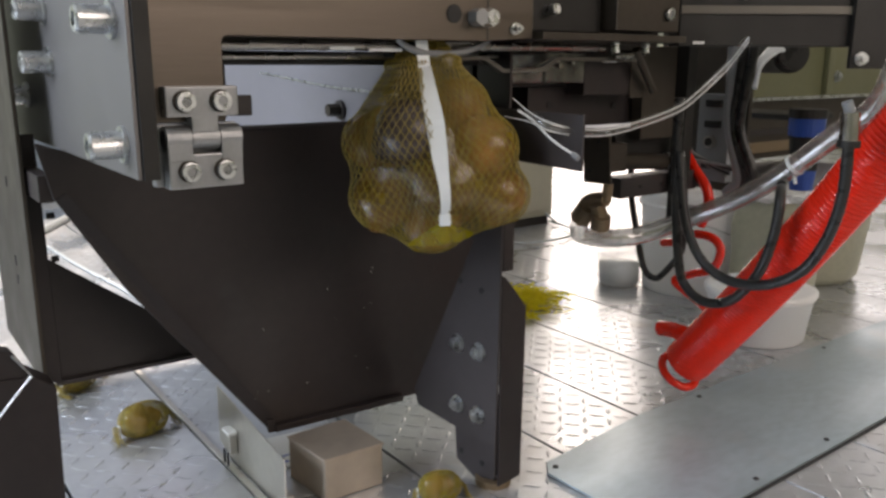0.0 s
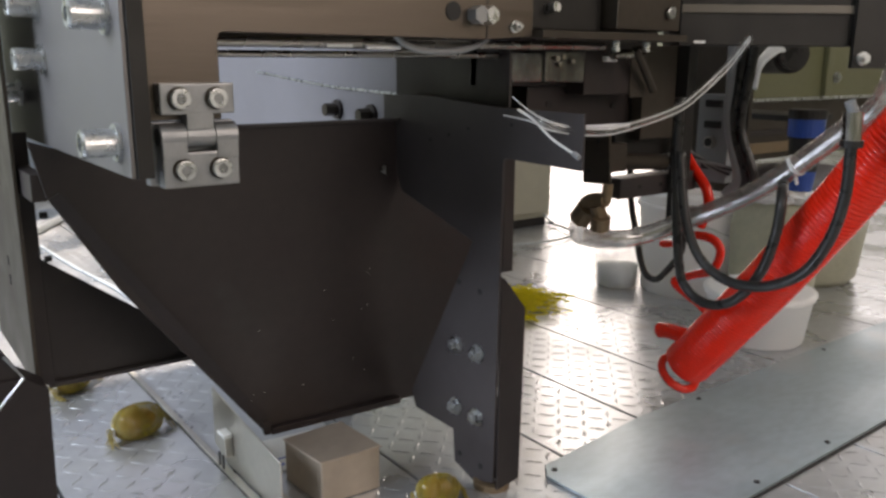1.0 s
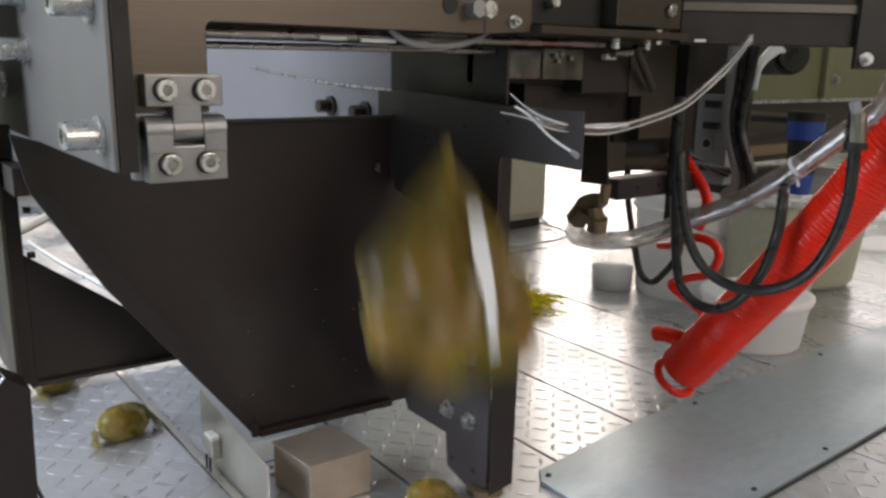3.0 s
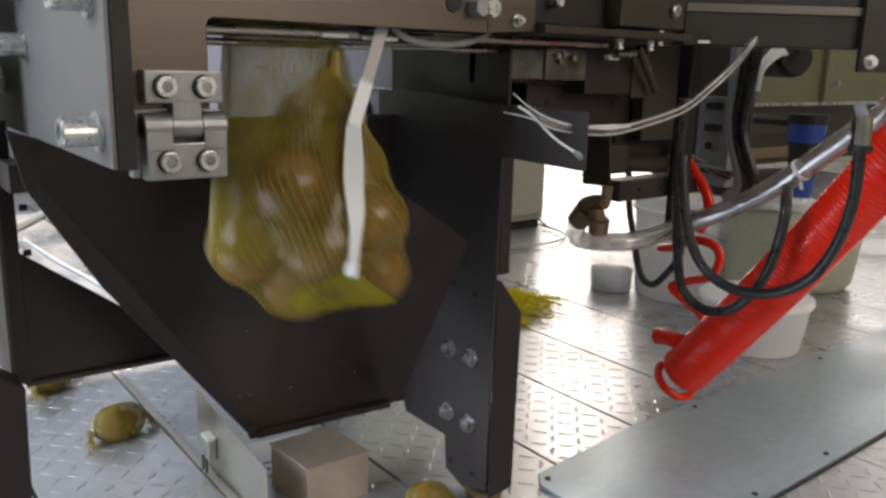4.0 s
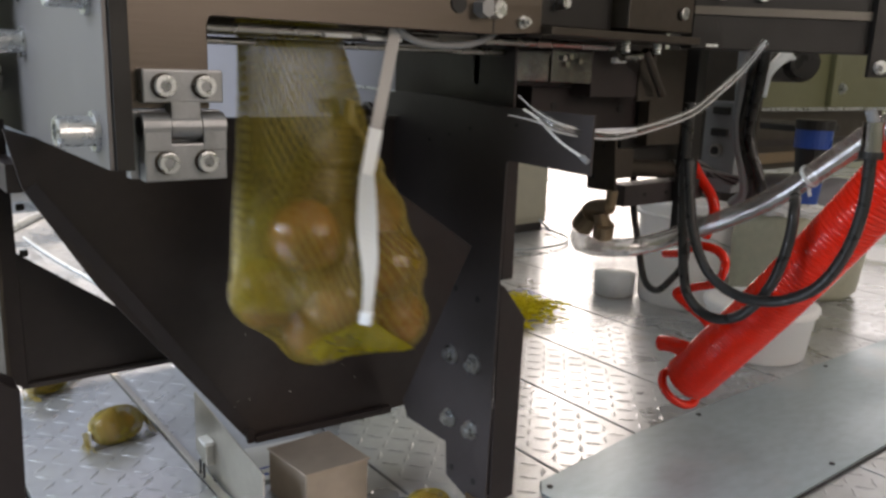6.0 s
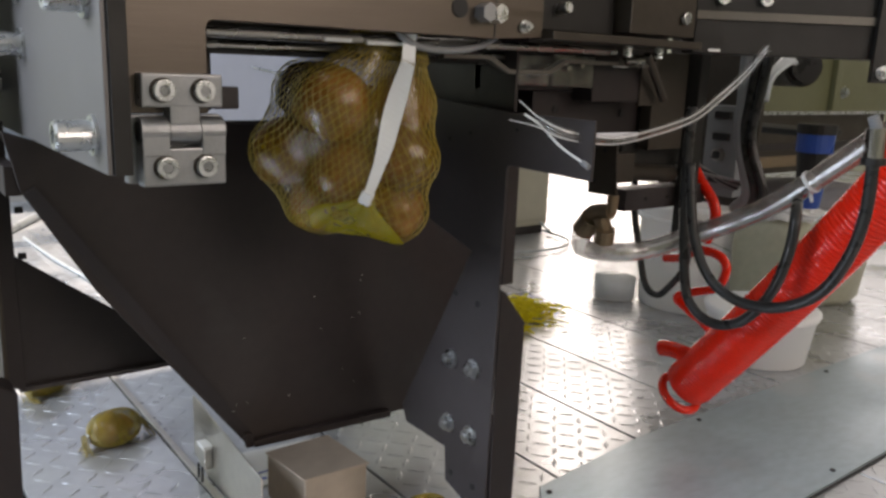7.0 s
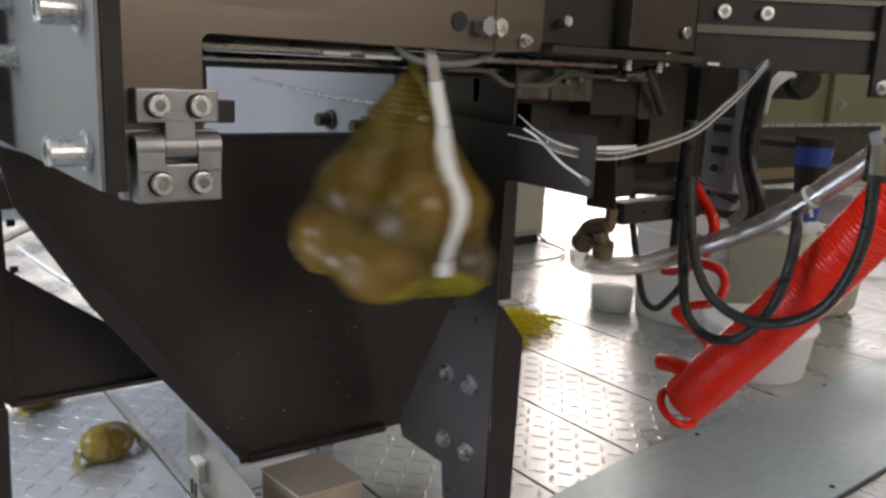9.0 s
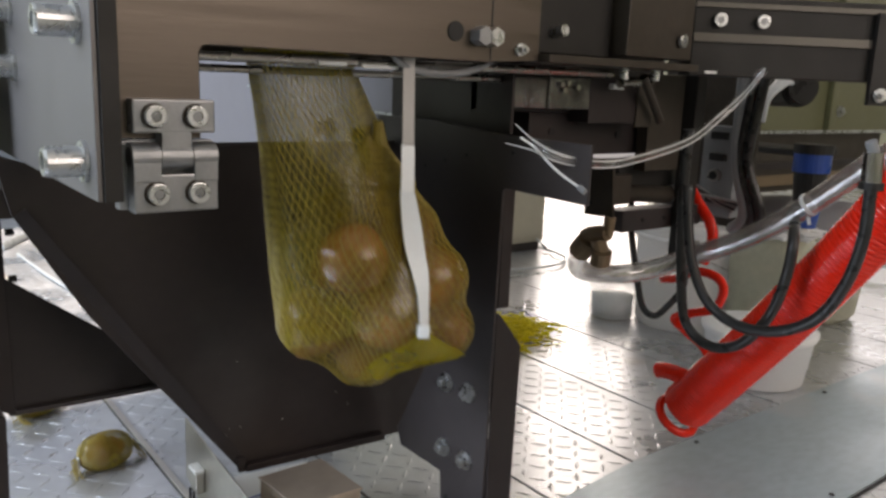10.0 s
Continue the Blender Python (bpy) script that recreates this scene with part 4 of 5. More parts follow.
def far_left_items():
    c = thing("olive_cabinet", "olive-grey metal cabinet standing near the doorway", "cabinet", (1.72, 2.12, 0))
    part("body", bm_box(-0.26, 0.24, -0.14, 0.16, 0.03, 1.2, 0.006), CABINET, c)
    part("plinth", bm_box(-0.25, 0.23, -0.13, 0.15, 0.0, 0.0295, 0.002), DARKGREY, c)
    part("door_panel", bm_box(-0.245, 0.225, -0.1485, -0.1405, 0.05, 1.18, 0.004), CABINET, c)
    t = thing("pale_floor_strip", "white plastic strip lying on the far floor", "strip")
    part("strip", bm_tube([(0.42, 2.72, 0.01), (0.53, 2.9, 0.012), (0.66, 3.12, 0.012)], 0.012, 10, 4), WHITEPL, t)
    part("thin_line", bm_tube([(0.45, 2.62, 0.006), (0.47, 2.3, 0.006), (0.502, 2.0, 0.006), (0.51, 1.8, 0.006)], 0.0045, 8, 4), WHITEPL, t)


# ---- the net bags ----
LOOSE = [(0.034, 0.010, -0.092, 0.034), (-0.060, 0.004, -0.124, 0.036), (-0.016, -0.040, -0.112, 0.038), (0.062, -0.012, -0.136, 0.036), (0.000, 0.044, -0.125, 0.036),
         (-0.052, -0.016, -0.184, 0.037), (0.020, -0.032, -0.172, 0.036), (-0.020, 0.034, -0.190, 0.034), (0.074, -0.004, -0.190, 0.034), (0.034, 0.034, -0.186, 0.035), (-0.002, -0.012, -0.218, 0.034)]
TIGHT = [(0.016, 0.004, -0.090, 0.035), (-0.044, -0.016, -0.116, 0.036), (0.014, -0.042, -0.128, 0.040), (0.060, 0.004, -0.128, 0.035), (-0.004, 0.044, -0.125, 0.036),
         (-0.064, -0.006, -0.170, 0.036), (-0.014, -0.030, -0.192, 0.039), (-0.012, 0.034, -0.180, 0.036), (0.068, -0.020, -0.184, 0.032), (0.032, 0.034, -0.184, 0.034)]


def onion_mesh(k):
    bm = bmesh.new()
    bmesh.ops.create_uvsphere(bm, u_segments=22, v_segments=14, radius=1)
    for v in bm.verts:
        c = v.co.copy()
        rad = 1 + 0.03 * noise.noise(c * 1.5 + Vector((k * 7, 0, 0)))
        v.co = c * rad
        if c.z > 0.8:
            v.co.z += (c.z - 0.8) * 1.3
            v.co.x *= 0.93
            v.co.y *= 0.93
        if c.z < -0.93:
            v.co.z += 0.05
    me = bpy.data.meshes.new("onion")
    for fc in bm.faces:
        fc.smooth = True
    bm.to_mesh(me)
    bm.free()
    me.materials.append(ONION)
    return me


def skin_radius(cluster, z, q, axis=(0.0, 0.0)):
    """How far the net stands off the bag's axis at a height and an angle, stretched over the onions."""
    best = 0.0
    dx, dy = math.cos(q), math.sin(q)
    for x, y, zc, r in cluster:
        R = r + 0.003
        h = R * R - (z - zc) ** 2
        if h <= 0:
            continue
        along, across = (x - axis[0]) * dx + (y - axis[1]) * dy, -(x - axis[0]) * dy + (y - axis[1]) * dx
        s = h - across ** 2
        if s > 0:
            best = max(best, along + math.sqrt(s))
        else:
            best = max(best, along + 0.0)
    return best


def net_grid(cluster, nq, rows):
    """Radii on a grid of heights and angles, pulled tight over the hollows, with a gathered neck."""
    low, neck = min(c[2] - c[3] for c in cluster) - 0.001, -0.045
    zs = [low + (neck - low) * i / (rows - 1) for i in range(rows)]
    grid = np.array([[skin_radius(cluster, z, 2 * math.pi * j / nq) for j in range(nq)] for z in zs])
    raw = grid.copy()
    for _ in range(8):
        sm = (np.roll(grid, 1, 1) + np.roll(grid, -1, 1)) / 2
        up, dn = np.vstack([grid[1:], grid[-1:]]), np.vstack([grid[:1], grid[:-1]])
        grid = np.maximum(raw, 0.5 * sm + 0.25 * (up + dn) * 0.995)
    # the pull from the neck draws every meridian taut
    zf = zs + [0.0]
    for j in range(nq):
        col = list(grid[:, j]) + [0.006]
        for a in range(11, rows):
            for b in range(a + 2, rows + 1):
                for m in range(a + 1, b):
                    u = (zf[m] - zf[a]) / (zf[b] - zf[a])
                    if m < rows:
                        grid[m, j] = max(grid[m, j], 0.97 * (col[a] * (1 - u) + col[b] * u))
    for _ in range(4):
        grid = np.maximum(raw, 0.25 * np.roll(grid, 1, 1) + 0.25 * np.roll(grid, -1, 1) + 0.5 * grid)
    grid[0] *= 0.35
    grid[1] = np.maximum(grid[1] * 0.9, raw[1])
    top = grid[-1]
    for i in range(1, 10):
        u = i / 9
        zs.append(neck + (0.004 - neck) * u)
        grid = np.vstack([grid, top * (1 - u) ** 1.15 + 0.007])
    return zs, grid


def net_at(zs, grid, fi, fj):
    i = min(max(fi, 0), len(zs) - 1.001)
    i0, f = int(i), i - int(i)
    n = grid.shape[1]
    j0, g = int(math.floor(fj)) % n, fj - math.floor(fj)
    j1 = (j0 + 1) % n
    r = (1 - f) * ((1 - g) * grid[i0, j0] + g * grid[i0, j1]) + f * ((1 - g) * grid[i0 + 1, j0] + g * grid[i0 + 1, j1])
    z = (1 - f) * zs[i0] + f * zs[i0 + 1]
    q = 2 * math.pi * fj / n
    return Vector((r * math.cos(q), r * math.sin(q), z))


def film_mesh(zs, grid, opening):
    """The close weave; round the onion given it is pulled open and only the cords remain."""
    bm = bmesh.new()
    centre, reach = Vector(opening[:3]), opening[3] * 1.16
    n = grid.shape[1]
    rings = [[bm.verts.new((r * math.cos(2 * math.pi * j / n), r * math.sin(2 * math.pi * j / n), z)) for j, r in enumerate(row)] for z, row in zip(zs, grid)]
    for p, q in zip(rings, rings[1:]):
        for j in range(n):
            face = (p[j], p[(j + 1) % n], q[(j + 1) % n], q[j])
            if (sum((v.co for v in face), Vector()) / 4 - centre).length > reach:
                bm.faces.new(face)
    return bm


def cords(name, at, nu, nv, width, mat, wrap=True, slope=0.5):
    """Diamond netting: two families of slanting cords as thin three-sided bars along a surface at(u, v)."""
    verts, faces = [], []
    for sgn in (1, -1):
        for j in range(nu):
            prev = None
            for i in range(nv + 1):
                p = at((j + sgn * i * slope) / nu, i / nv)
                d = at((j + sgn * (i + 0.1) * slope) / nu, (i + 0.1) / nv) - p
                if d.length < 1e-9:
                    d = Vector((0, 0, 1))
                out = Vector((p.x, p.y, 0))
                out = out.normalized() if out.length > 1e-6 else Vector((0, -1, 0))
                side = d.cross(out).normalized() * width
                k = len(verts)
                verts += [tuple(p + side + out * 0.0004), tuple(p - side + out * 0.0004), tuple(p + out * (0.0004 + width * 1.3))]
                if prev is not None:
                    for a in range(3):
                        b = (a + 1) % 3
                        faces.append((prev + a, prev + b, k + b, k + a))
                prev = k
    me = bpy.data.meshes.new(name)
    me.from_pydata(verts, [], faces)
    me.materials.append(mat)
    return me


def net_bag(label, cluster, dark, side, foot_z, begin_x):
    t = thing("onion_net_bag", label, "net bag", group="filled net bags")
    meshes = [onion_mesh(k) for k in range(4)]
    meshes[3].materials[0] = DARKONION
    random.seed(12)
    for k, (x, y, z, r) in enumerate(cluster):
        o = new("onion", meshes[3 if k == dark else k % 3])
        if k == dark:
            o["label"] = "dark-skinned onion"
        o.parent = t
        o.matrix_basis = pose(x, y, z, random.uniform(0, 180), random.uniform(0, 180), random.uniform(0, 360)) @ Matrix.Diagonal((r, r, r * 0.95, 1))
    zs, grid = net_grid(cluster, 56, 34)
    part("net_weave", film_mesh(zs, grid, cluster[dark]), NETFILM, t, "translucent yellow net", smooth=True)
    n = new("net_cord_weave", cords("net_cord_weave", lambda u, v: net_at(zs, grid, v * (len(zs) - 1), u * 56), 58, 56, 0.00046, NETCORD, slope=0.34))
    n.parent = t
    # white label band down the front to the clip, where the net is pinched beside one onion
    bm = bmesh.new()
    turn = 2 * math.pi * side
    spot = net_at(zs, grid, min(range(len(zs)), key=lambda m: abs(zs[m] - foot_z)), 56 * side)
    begin, end = Vector((begin_x, -0.034, -0.045)), Vector((spot.x * 1.05, spot.y * 1.05, foot_z))
    line, angle = [begin.lerp(end, i / 26) for i in range(27)], [1.5 * math.pi + (turn - 1.5 * math.pi) * i / 26 for i in range(27)]
    for _ in range(12):
        for p in line[1:]:
            fi = min(range(len(zs)), key=lambda m: abs(zs[m] - p.z))
            h, r = math.hypot(p.x, p.y), net_at(zs, grid, fi, 56 * math.atan2(p.y, p.x) / (2 * math.pi)).xy.length * 1.04
            if h < r:
                p.x, p.y = p.x * r / h, p.y * r / h
        line = [line[0]] + [(a + b * 2 + c) / 4 for a, b, c in zip(line, line[1:], line[2:])] + [line[-1]]
    top, foot = line[0], line[-1]
    rows = []
    for i, p in enumerate(line):
        half = 0.0070 + 0.0028 * math.sin(math.pi * min(i / 20, 1)) - 0.0025 * (i / len(line)) ** 3
        out = Vector((math.cos(angle[i]), math.sin(angle[i]), 0)) * 0.0012
        across = Vector((-math.sin(angle[i]) * 0.7 + 0.3, math.cos(angle[i]) * 0.7, 0)).normalized()
        rows.append([bm.verts.new(p + across * half * s + out * off) for s in (-1, 1) for off in (0, 1)])
    for a, b in zip(rows, rows[1:]):
        for c0, c1 in ((0, 1), (1, 3), (3, 2), (2, 0)):
            bm.faces.new((a[c0], a[c1], b[c1], b[c0]))
    part("label_band", bm, LABEL, t, "white label band")
    part("clip", bm_box(foot.x - 0.006, foot.x + 0.006, foot.y - 0.006, foot.y + 0.006, foot.z - 0.012, foot.z + 0.001, 0.002), LABEL, t, "small white clip")
    bm = bm_cyl((0.004, -0.002, -0.004), (0.002, -0.002, 0.02), 0.009, 10, 0.005)
    part("gathered_neck", bm, NETCORD, t)
    bm = bmesh.new()
    for k in range(9):
        q = k * 0.7
        bm_cyl(foot, foot + Vector((0.014 * math.cos(q), 0.006 * math.sin(q) + 0.004, -0.010 * abs(math.sin(q)) - 0.003)), 0.0014, 5, 0.0005, bm)
    part("net_tail", bm, NETCORD, t)
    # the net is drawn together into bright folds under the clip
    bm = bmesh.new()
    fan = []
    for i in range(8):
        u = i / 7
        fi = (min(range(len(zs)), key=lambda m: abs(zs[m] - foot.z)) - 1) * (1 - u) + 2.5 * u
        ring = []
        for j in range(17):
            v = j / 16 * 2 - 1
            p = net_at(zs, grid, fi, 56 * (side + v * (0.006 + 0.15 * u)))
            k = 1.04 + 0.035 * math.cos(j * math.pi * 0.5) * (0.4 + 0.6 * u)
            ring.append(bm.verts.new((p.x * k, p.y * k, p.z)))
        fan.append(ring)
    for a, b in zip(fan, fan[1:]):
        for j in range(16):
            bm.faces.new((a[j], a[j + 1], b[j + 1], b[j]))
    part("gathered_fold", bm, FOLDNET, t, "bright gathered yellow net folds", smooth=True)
    return t, top


def net_sleeve():
    """The supply netting that each bag draws down from the tube; its foot spreads over the onions."""
    t = thing("net_sleeve", "long stretched yellow net sleeve above the onions", "net sleeve")

    def at(u, v):
        q = 2 * math.pi * u
        z = 0.46 - 0.46 * v
        k = max((v - 0.35) / 0.65, 0.0)
        w, d = 0.047 + 0.050 * k ** 1.25, 0.026 + 0.056 * k ** 1.2
        fold = 1 + 0.05 * math.sin(5 * q + 3 * v) + 0.03 * math.sin(3 * q - 7 * v)
        return Vector((w * fold * math.cos(q), d * fold * math.sin(q), z))
    bm = bmesh.new()
    rings = [[bm.verts.new(at(j / 44, i / 30)) for j in range(44)] for i in range(31)]
    for p, q in zip(rings, rings[1:]):
        for j in range(44):
            bm.faces.new((p[j], p[(j + 1) % 44], q[(j + 1) % 44], q[j]))
    part("net_weave", bm, see_through("stretched_net_weave", (0.35, 0.31, 0.009), 0.34, 0.06, 0.5, 0.6), t, "stretched yellow netting", smooth=True)
    n = new("net_cord_weave", cords("net_cord_weave", at, 56, 60, 0.00042, NETCORD, slope=0.42))
    n.parent = t
    return t


def label_tape():
    """The tape that feeds each label band, drawn tight while a bag hangs low."""
    t = thing("label_tape", "narrow white label tape hanging taut from the machine", "label tape")
    part("tape", bm_box(-0.0070, 0.0070, -0.0006, 0.0006, 0.0, 0.045, 0.0002), LABEL, t)
    # upper stretch of the same white tape, the beam's shade put into its colour
    part("shaded_tape", bm_box(-0.0062, 0.0062, -0.0006, 0.0006, 0.0454, 0.42, 0.0002), SHADEGREY, t)
    return t


def fallen_net(x, y, turn, label, size=1.0):
    t = thing("fallen_onion_net", label, "net bag", (x, y, 0), "fallen nets")
    t.rotation_euler.z = radians(turn)
    t.scale = (0.56 * size, 0.70 * size, 0.72 * size)
    pieces = [(0.0, 0.0, 0.031, 0.031), (0.036, 0.004, 0.028, 0.026)]
    for k, (a, b, c, r) in enumerate(pieces):
        o = new("onion", onion_mesh(k))
        o.parent = t
        o.matrix_basis = pose(a, b, c, 70 * k, 20, 40 * k) @ Matrix.Diagonal((r, r, r, 1))

    def at(u, v):
        q, s = 2 * math.pi * u, v * 2 - 1
        r = 0.036 * max(1 - abs(s) ** 2.6, 0) ** 0.6 * (1 + 0.05 * math.sin(4 * q)) + 0.0035
        return Vector((0.018 + 0.068 * s, r * math.cos(q), max(0.031 + 0.95 * r * math.sin(q), 0.002)))
    bm = bmesh.new()
    rings = [[bm.verts.new(at(j / 30, i / 24)) for j in range(30)] for i in range(25)]
    for p, q in zip(rings, rings[1:]):
        for j in range(30):
            bm.faces.new((p[j], p[(j + 1) % 30], q[(j + 1) % 30], q[j]))
    part("net_weave", bm, SCRAPNET, t, smooth=True)
    n = new("net_cord_weave", cords("net_cord_weave", at, 26, 24, 0.0006, NETCORD))
    n.parent = t
    random.seed(int(x * 100))
    for k in range(36):
        s = random.choice((-1, 1))
        e = Vector((0.018 + 0.066 * s, 0, 0.028))
        pts = [e, e + Vector((s * 0.014, random.uniform(-0.015, 0.015), random.uniform(-0.012, 0.004))), e + Vector((s * random.uniform(0.01, 0.03), random.uniform(-0.04, 0.01), -0.025))]
        part("loose_strand", bm_tube(pts, 0.0009, 5, 4), NETCORD, t)
    part("label_stub", bm_box(-0.056, -0.052, -0.008, 0.002, 0.004, 0.034, 0.001), LABEL, t, "white label stub")
    return t


room()
side_plate()
front_beam()
hinge()
chute()
leg_plate()
rear_structure()
right_gantry()
jaw = sealing_jaw()
hoses()
bucket()
yellow_pile()
sheet_bracket()
far_left_items()
fallen_net(0.302, 1.165, 12, "single onions in a torn yellow net on the floor")
fallen_net(0.556, 0.752, -20, "small yellow net of onions beside the machine foot", 0.75)
fallen_net(0.262, 1.40, 40, "flat yellow net scrap under the chute")
first_bag, first_top = net_bag("yellow net bag of onions with a white label band", LOOSE, 2, 0.80, -0.200, 0.006)
tight_bag, tight_top = net_bag("compact yellow net bag of onions with a white label band", TIGHT, 8, 0.86, -0.178, 0.034)
last_bag, last_top = net_bag("yellow net bag of onions hanging from a white label band", LOOSE, 1, 0.87, -0.172, 0.034)
bags = [first_bag, copy_thing(last_bag, pose(0, 0, 3)), copy_thing(last_bag, pose(0, 0, 3)), copy_thing(last_bag, pose(0, 0, 3)), tight_bag, last_bag]
BAND_TOPS = [first_top, last_top, last_top, last_top, tight_top, last_top]
sleeve = net_sleeve()
tape = label_tape()
metal_floor()


# ---- what moves ----
BAGS = {
    "A": [(0, 0.523, 0.591, -4.3, 0.735), (0.1, 0.528, 0.589, -5.1, 0.735), (0.2, 0.529, 0.586, -4.5, 0.735), (0.3, 0.524, 0.584, -1.6, 0.735), (0.4, 0.509, 0.595, 6, 0.735), (0.5, 0.493, 0.604, 7.8, 0.735), (0.6, 0.501, 0.591, 6.1, 0.735), (0.7, 0.525, 0.566, -2.6, 0.735), (0.8, 0.576, 0.417, -2.6, 0.735), (0.9, 0.635, 0.043, -2.6, 0.735)],
    "B": [(1, 0.457, 0.838, 14.7, 0.825), (1.1, 0.434, 0.621, 14.3, 0.825), (1.2, 0.445, 0.588, 8.9, 0.785), (1.3, 0.452, 0.546, 2.8, 0.735), (1.4, 0.480, 0.496, -0.7, 0.735), (1.5, 0.486, 0.474, -0.9, 0.735), (1.6, 0.457, 0.478, 1.7, 0.735), (1.7, 0.416, 0.498, 5.6, 0.735), (1.8, 0.390, 0.509, 9.9, 0.735), (1.9, 0.432, 0.529, 24.1, 0.735), (2, 0.475, 0.566, 24.1, 0.735), (2.1, 0.510, 0.592, 8.1, 0.735), (2.2, 0.549, 0.537, -11.2, 0.735), (2.3, 0.561, 0.564, -17.3, 0.735), (2.4, 0.529, 0.567, -7, 0.735), (2.5, 0.498, 0.545, 7.3, 0.735), (2.6, 0.485, 0.575, 13.4, 0.735), (2.7, 0.498, 0.601, 11.3, 0.735), (2.8, 0.504, 0.598, 7.8, 0.735), (2.9, 0.521, 0.558, -0, 0.735), (3, 0.568, 0.427, -0, 0.735), (3.1, 0.625, 0.063, -0, 0.735)],
    "C": [(3.15, 0.460, 0.784, 14.7, 0.825), (3.25, 0.455, 0.607, 14.6, 0.823), (3.35, 0.464, 0.573, 8.9, 0.778), (3.45, 0.466, 0.525, 2.4, 0.735), (3.55, 0.489, 0.472, -0.6, 0.735), (3.7, 0.505, 0.468, 1.2, 0.735), (3.8, 0.479, 0.469, 3.7, 0.735), (3.9, 0.445, 0.494, 4.9, 0.735), (4, 0.420, 0.532, 9.1, 0.735), (4.1, 0.441, 0.588, 24.1, 0.735), (4.2, 0.483, 0.654, 24.1, 0.735), (4.3, 0.498, 0.563, 10.9, 0.735), (4.4, 0.540, 0.566, -10.9, 0.735), (4.5, 0.559, 0.566, -20, 0.735), (4.6, 0.536, 0.559, -14.2, 0.735), (4.7, 0.497, 0.582, 6.8, 0.735), (4.8, 0.473, 0.579, 19.9, 0.735), (4.9, 0.469, 0.560, 16.5, 0.735), (5, 0.480, 0.529, 9, 0.735), (5.1, 0.504, 0.407, 5.2, 0.735), (5.2, 0.601, 0.109, 5.2, 0.735)],
    "D": [(5.3, 0.458, 0.792, 14.7, 0.825), (5.4, 0.463, 0.691, 15.4, 0.825), (5.5, 0.437, 0.584, 12.4, 0.75), (5.6, 0.451, 0.519, 5.1, 0.735), (5.7, 0.488, 0.478, 2.4, 0.735), (5.85, 0.477, 0.470, 2.9, 0.735), (6, 0.435, 0.486, 7, 0.735), (6.1, 0.413, 0.511, 10.1, 0.735), (6.2, 0.439, 0.545, 24.1, 0.735), (6.3, 0.462, 0.587, 24.1, 0.735), (6.4, 0.507, 0.600, 8.2, 0.735), (6.5, 0.546, 0.559, -9.5, 0.735), (6.6, 0.550, 0.570, -13.2, 0.735), (6.7, 0.531, 0.573, -8.6, 0.735), (6.8, 0.509, 0.564, -1.5, 0.735), (6.9, 0.494, 0.585, 14.6, 0.735), (7, 0.502, 0.601, 23, 0.735), (7.1, 0.495, 0.582, 16, 0.735), (7.2, 0.511, 0.437, 16, 0.735), (7.3, 0.558, 0.166, 16, 0.735)],
    "E": [(7.4, 0.458, 0.798, 14.7, 0.825), (7.5, 0.481, 0.727, 11.5, 0.825), (7.6, 0.477, 0.622, 12.4, 0.825), (7.7, 0.456, 0.578, 10.4, 0.757), (7.8, 0.444, 0.531, 7.7, 0.735), (7.9, 0.456, 0.488, 4.6, 0.735), (8, 0.463, 0.459, 2.9, 0.735), (8.1, 0.477, 0.463, 2.3, 0.735), (8.2, 0.483, 0.464, 2.5, 0.735), (8.3, 0.483, 0.483, 13.9, 0.735), (8.4, 0.495, 0.590, 24.1, 0.735), (8.5, 0.507, 0.618, 24.1, 0.735), (8.6, 0.513, 0.543, 7.3, 0.735), (8.7, 0.544, 0.557, -7.3, 0.735), (8.8, 0.553, 0.570, -14.8, 0.735), (8.9, 0.553, 0.561, -11.2, 0.735), (9, 0.512, 0.547, 4.6, 0.735), (9.1, 0.495, 0.590, 16.6, 0.735), (9.2, 0.499, 0.608, 19.7, 0.735), (9.3, 0.499, 0.562, 12.9, 0.735), (9.4, 0.495, 0.427, 12.9, 0.735), (9.5, 0.556, 0.150, 62, 0.735)],
    "F": [(9.55, 0.460, 0.794, 14.7, 0.825), (9.65, 0.466, 0.687, 13.9, 0.825), (9.75, 0.448, 0.609, 12.8, 0.764), (9.8, 0.434, 0.576, 9.3, 0.735), (9.9, 0.456, 0.521, 3.7, 0.735), (10, 0.475, 0.492, 1.1, 0.735)],
}
REST = [(0.38, 0.20), (0.58, 0.03), (0.17, 0.28), (0.75, -0.14), (0.40, -0.10)]
TWIST = [-44, -38, -40, -45, -30, -34]
SPIN = {"C": ((4.55, 0), (5.0, -30)), "D": ((6.75, 0), (7.0, -14))}


def twist(name, t, tilt):
    """How far a bag has turned about its own axis."""
    spin = SPIN.get(name, ((0.0, 0),))
    return TWIST["ABCDEF".index(name)] + 0.4 * abs(tilt) + float(np.interp(t, [a for a, _ in spin], [b for _, b in spin]))


def strung(foot, anchor, turn):
    """The pose of a strip whose foot is at one point and which runs towards another, its width along x."""
    z = anchor - foot
    z = z.normalized() if z.z > 0.1 else Vector((0, 0, 1))
    x = (Vector((1, 0, 0)) - z * z.x).normalized()
    y = z.cross(x)
    return Matrix.Translation(foot) @ Matrix((x, y, z)).transposed().to_4x4() @ Matrix.Rotation(radians(turn), 4, "Z")


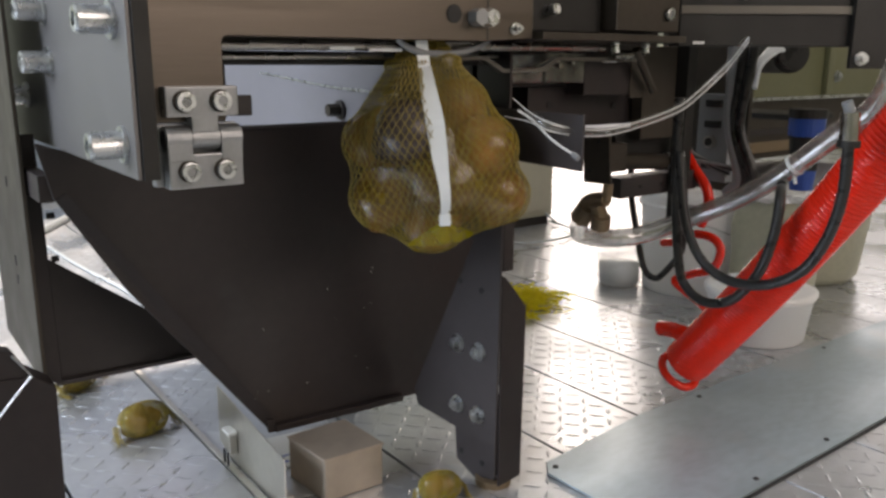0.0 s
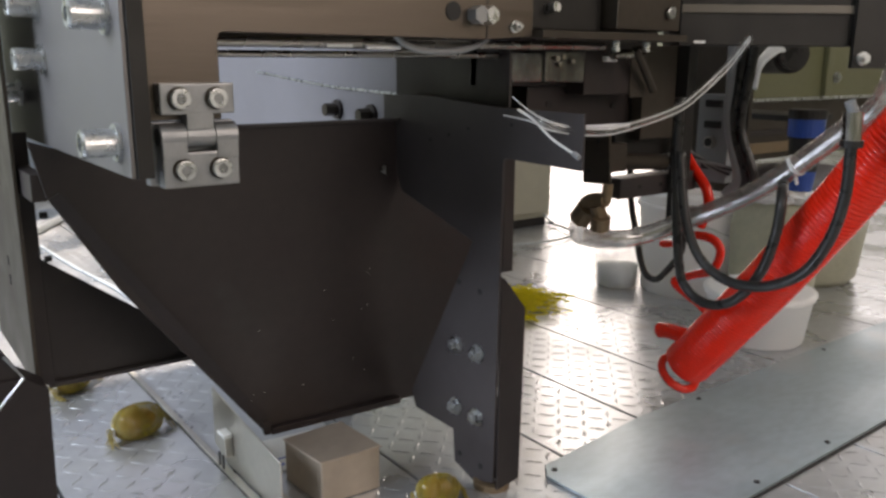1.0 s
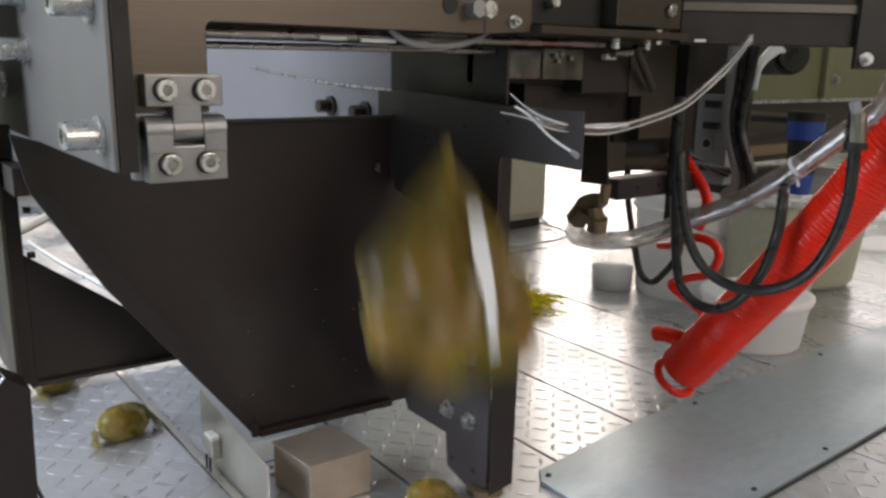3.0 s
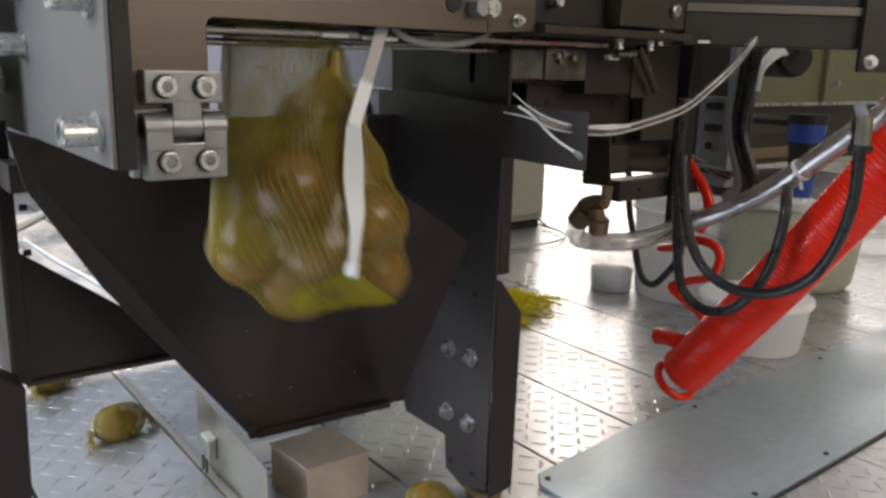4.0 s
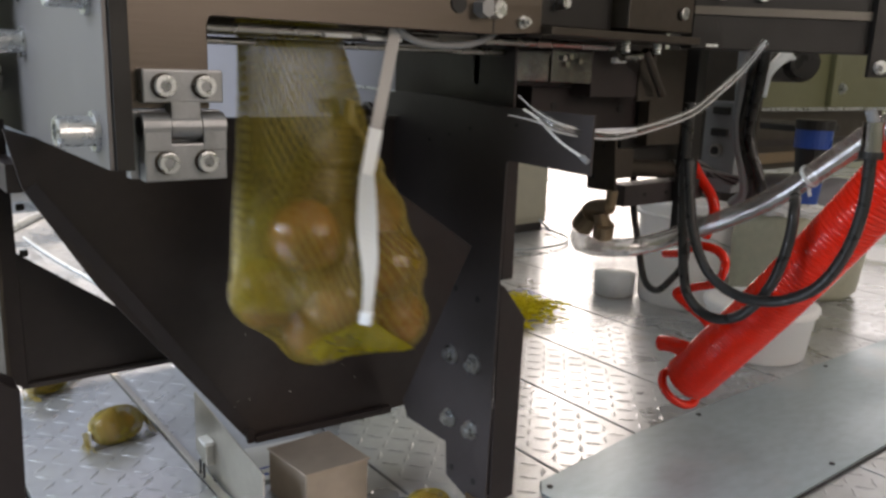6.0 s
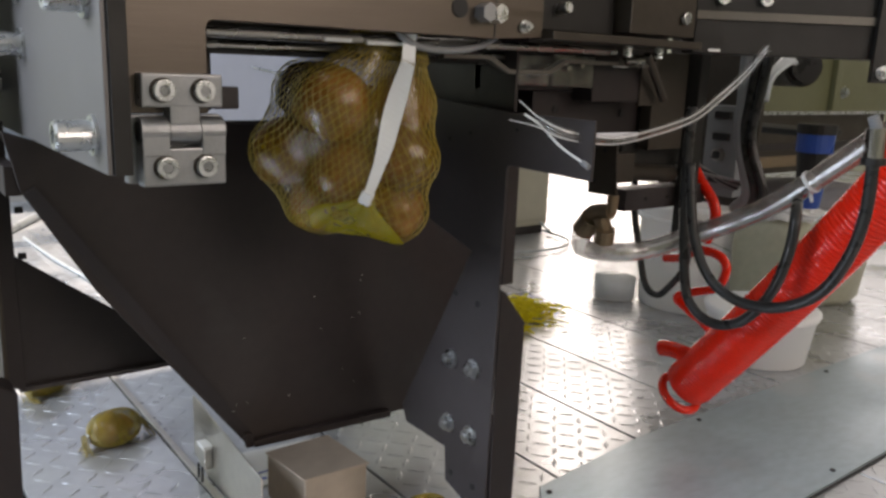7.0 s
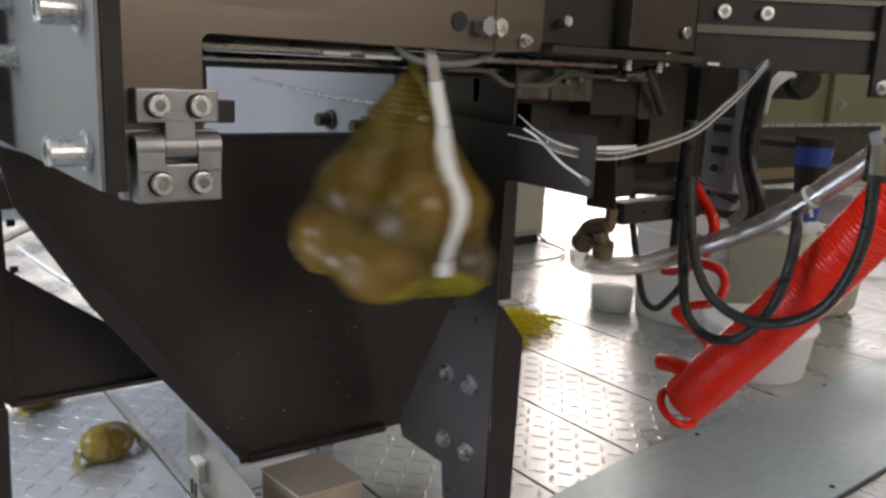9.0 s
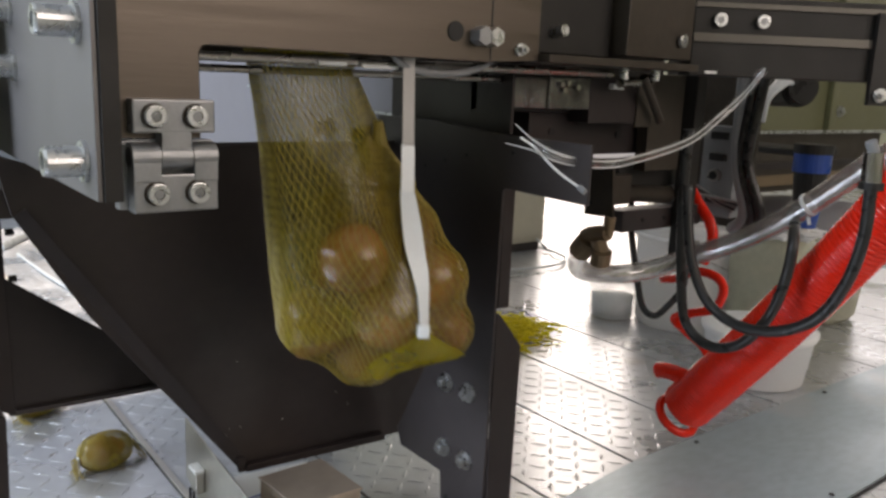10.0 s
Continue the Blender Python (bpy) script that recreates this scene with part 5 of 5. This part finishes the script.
def motions():
    for k, (name, rows) in enumerate(BAGS.items()):
        keyed, turn = [], TWIST[k]
        first = rows[0][0]
        if first > 0:
            keyed.append((0.0, pose(0.5, 0.845, 1.12 + 0.32 * k, 0, 0, turn)))
            keyed.append((first - 0.22, pose(0.5, 0.845, 1.12 + 0.32 * k, 0, 0, turn)))
            keyed.append((first - 0.06, pose(rows[0][1], 0.83, 0.88, 0, rows[0][3], turn)))
        for t, x, z, tilt, y in rows:
            keyed.append((t, pose(x, y, z, 0, tilt, twist(name, t, tilt))))
        last = rows[-1]
        if last[0] < 9.99:
            rx, ry = REST[k]
            keyed.append((last[0] + 0.12, pose(rx, ry, 0.252, 0, 0, twist(name, last[0], 0))))
            keyed.append((10.0, pose(rx, ry, 0.252, 0, 0, twist(name, last[0], 0))))
        walk(bags[k], keyed)
    down, up = pose(0.5, 0.75, 0.6), pose(0.5, 0.75, 0.73)
    rows = [(0.0, down), (0.72, down), (0.82, up)]
    for a, b in ((1.9, 2.88), (4.02, 5.02), (6.17, 7.13), (8.3, 9.3)):
        rows += [(a - 0.02, up), (a + 0.1, down), (b, down), (b + 0.1, up)]
    walk(jaw, rows + [(10.0, up)])
    # the sleeve follows each low-hanging bag and the tape each bag until it drops; then both run back up
    sleeve_up, tape_up = pose(0.40, 0.76, 0.86), pose(0.51, 0.74, 0.80)
    net, band = [(0.0, sleeve_up)], []
    for name, lift in (("A", -1.0), ("B", 1.86), ("C", 4.04), ("D", 6.12), ("E", 8.27), ("F", 10.0)):
        rows, drop = BAGS[name], BAGS[name][-1][0] - 0.22 if lift < 10 else 10.0
        if rows[0][0] > 0:
            net.append((rows[0][0] - 0.15, sleeve_up)), band.append((rows[0][0] - 0.15, tape_up))
        for t, x, z, tilt, y in rows:
            q = Matrix.Rotation(radians(twist(name, t, tilt)), 4, "Z") @ Matrix.Rotation(radians(tilt), 4, "Y")
            if t <= lift:
                net.append((t, strung(Vector((x, y, z)) + q @ Vector((-0.004, 0.014, -0.175)), Vector((0.385, 0.785, 0.66)), 0)))
            if t <= drop:
                band.append((t, strung(Vector((x, y, z)) + q @ BAND_TOPS["ABCDEF".index(name)], Vector((0.497, 0.715, 0.66)), -8)))
        if lift < 10:
            if lift > 0:
                net.append((lift + 0.12, sleeve_up))
            band.append((drop + 0.12, tape_up))
    walk(sleeve, net)
    walk(tape, band)


motions()
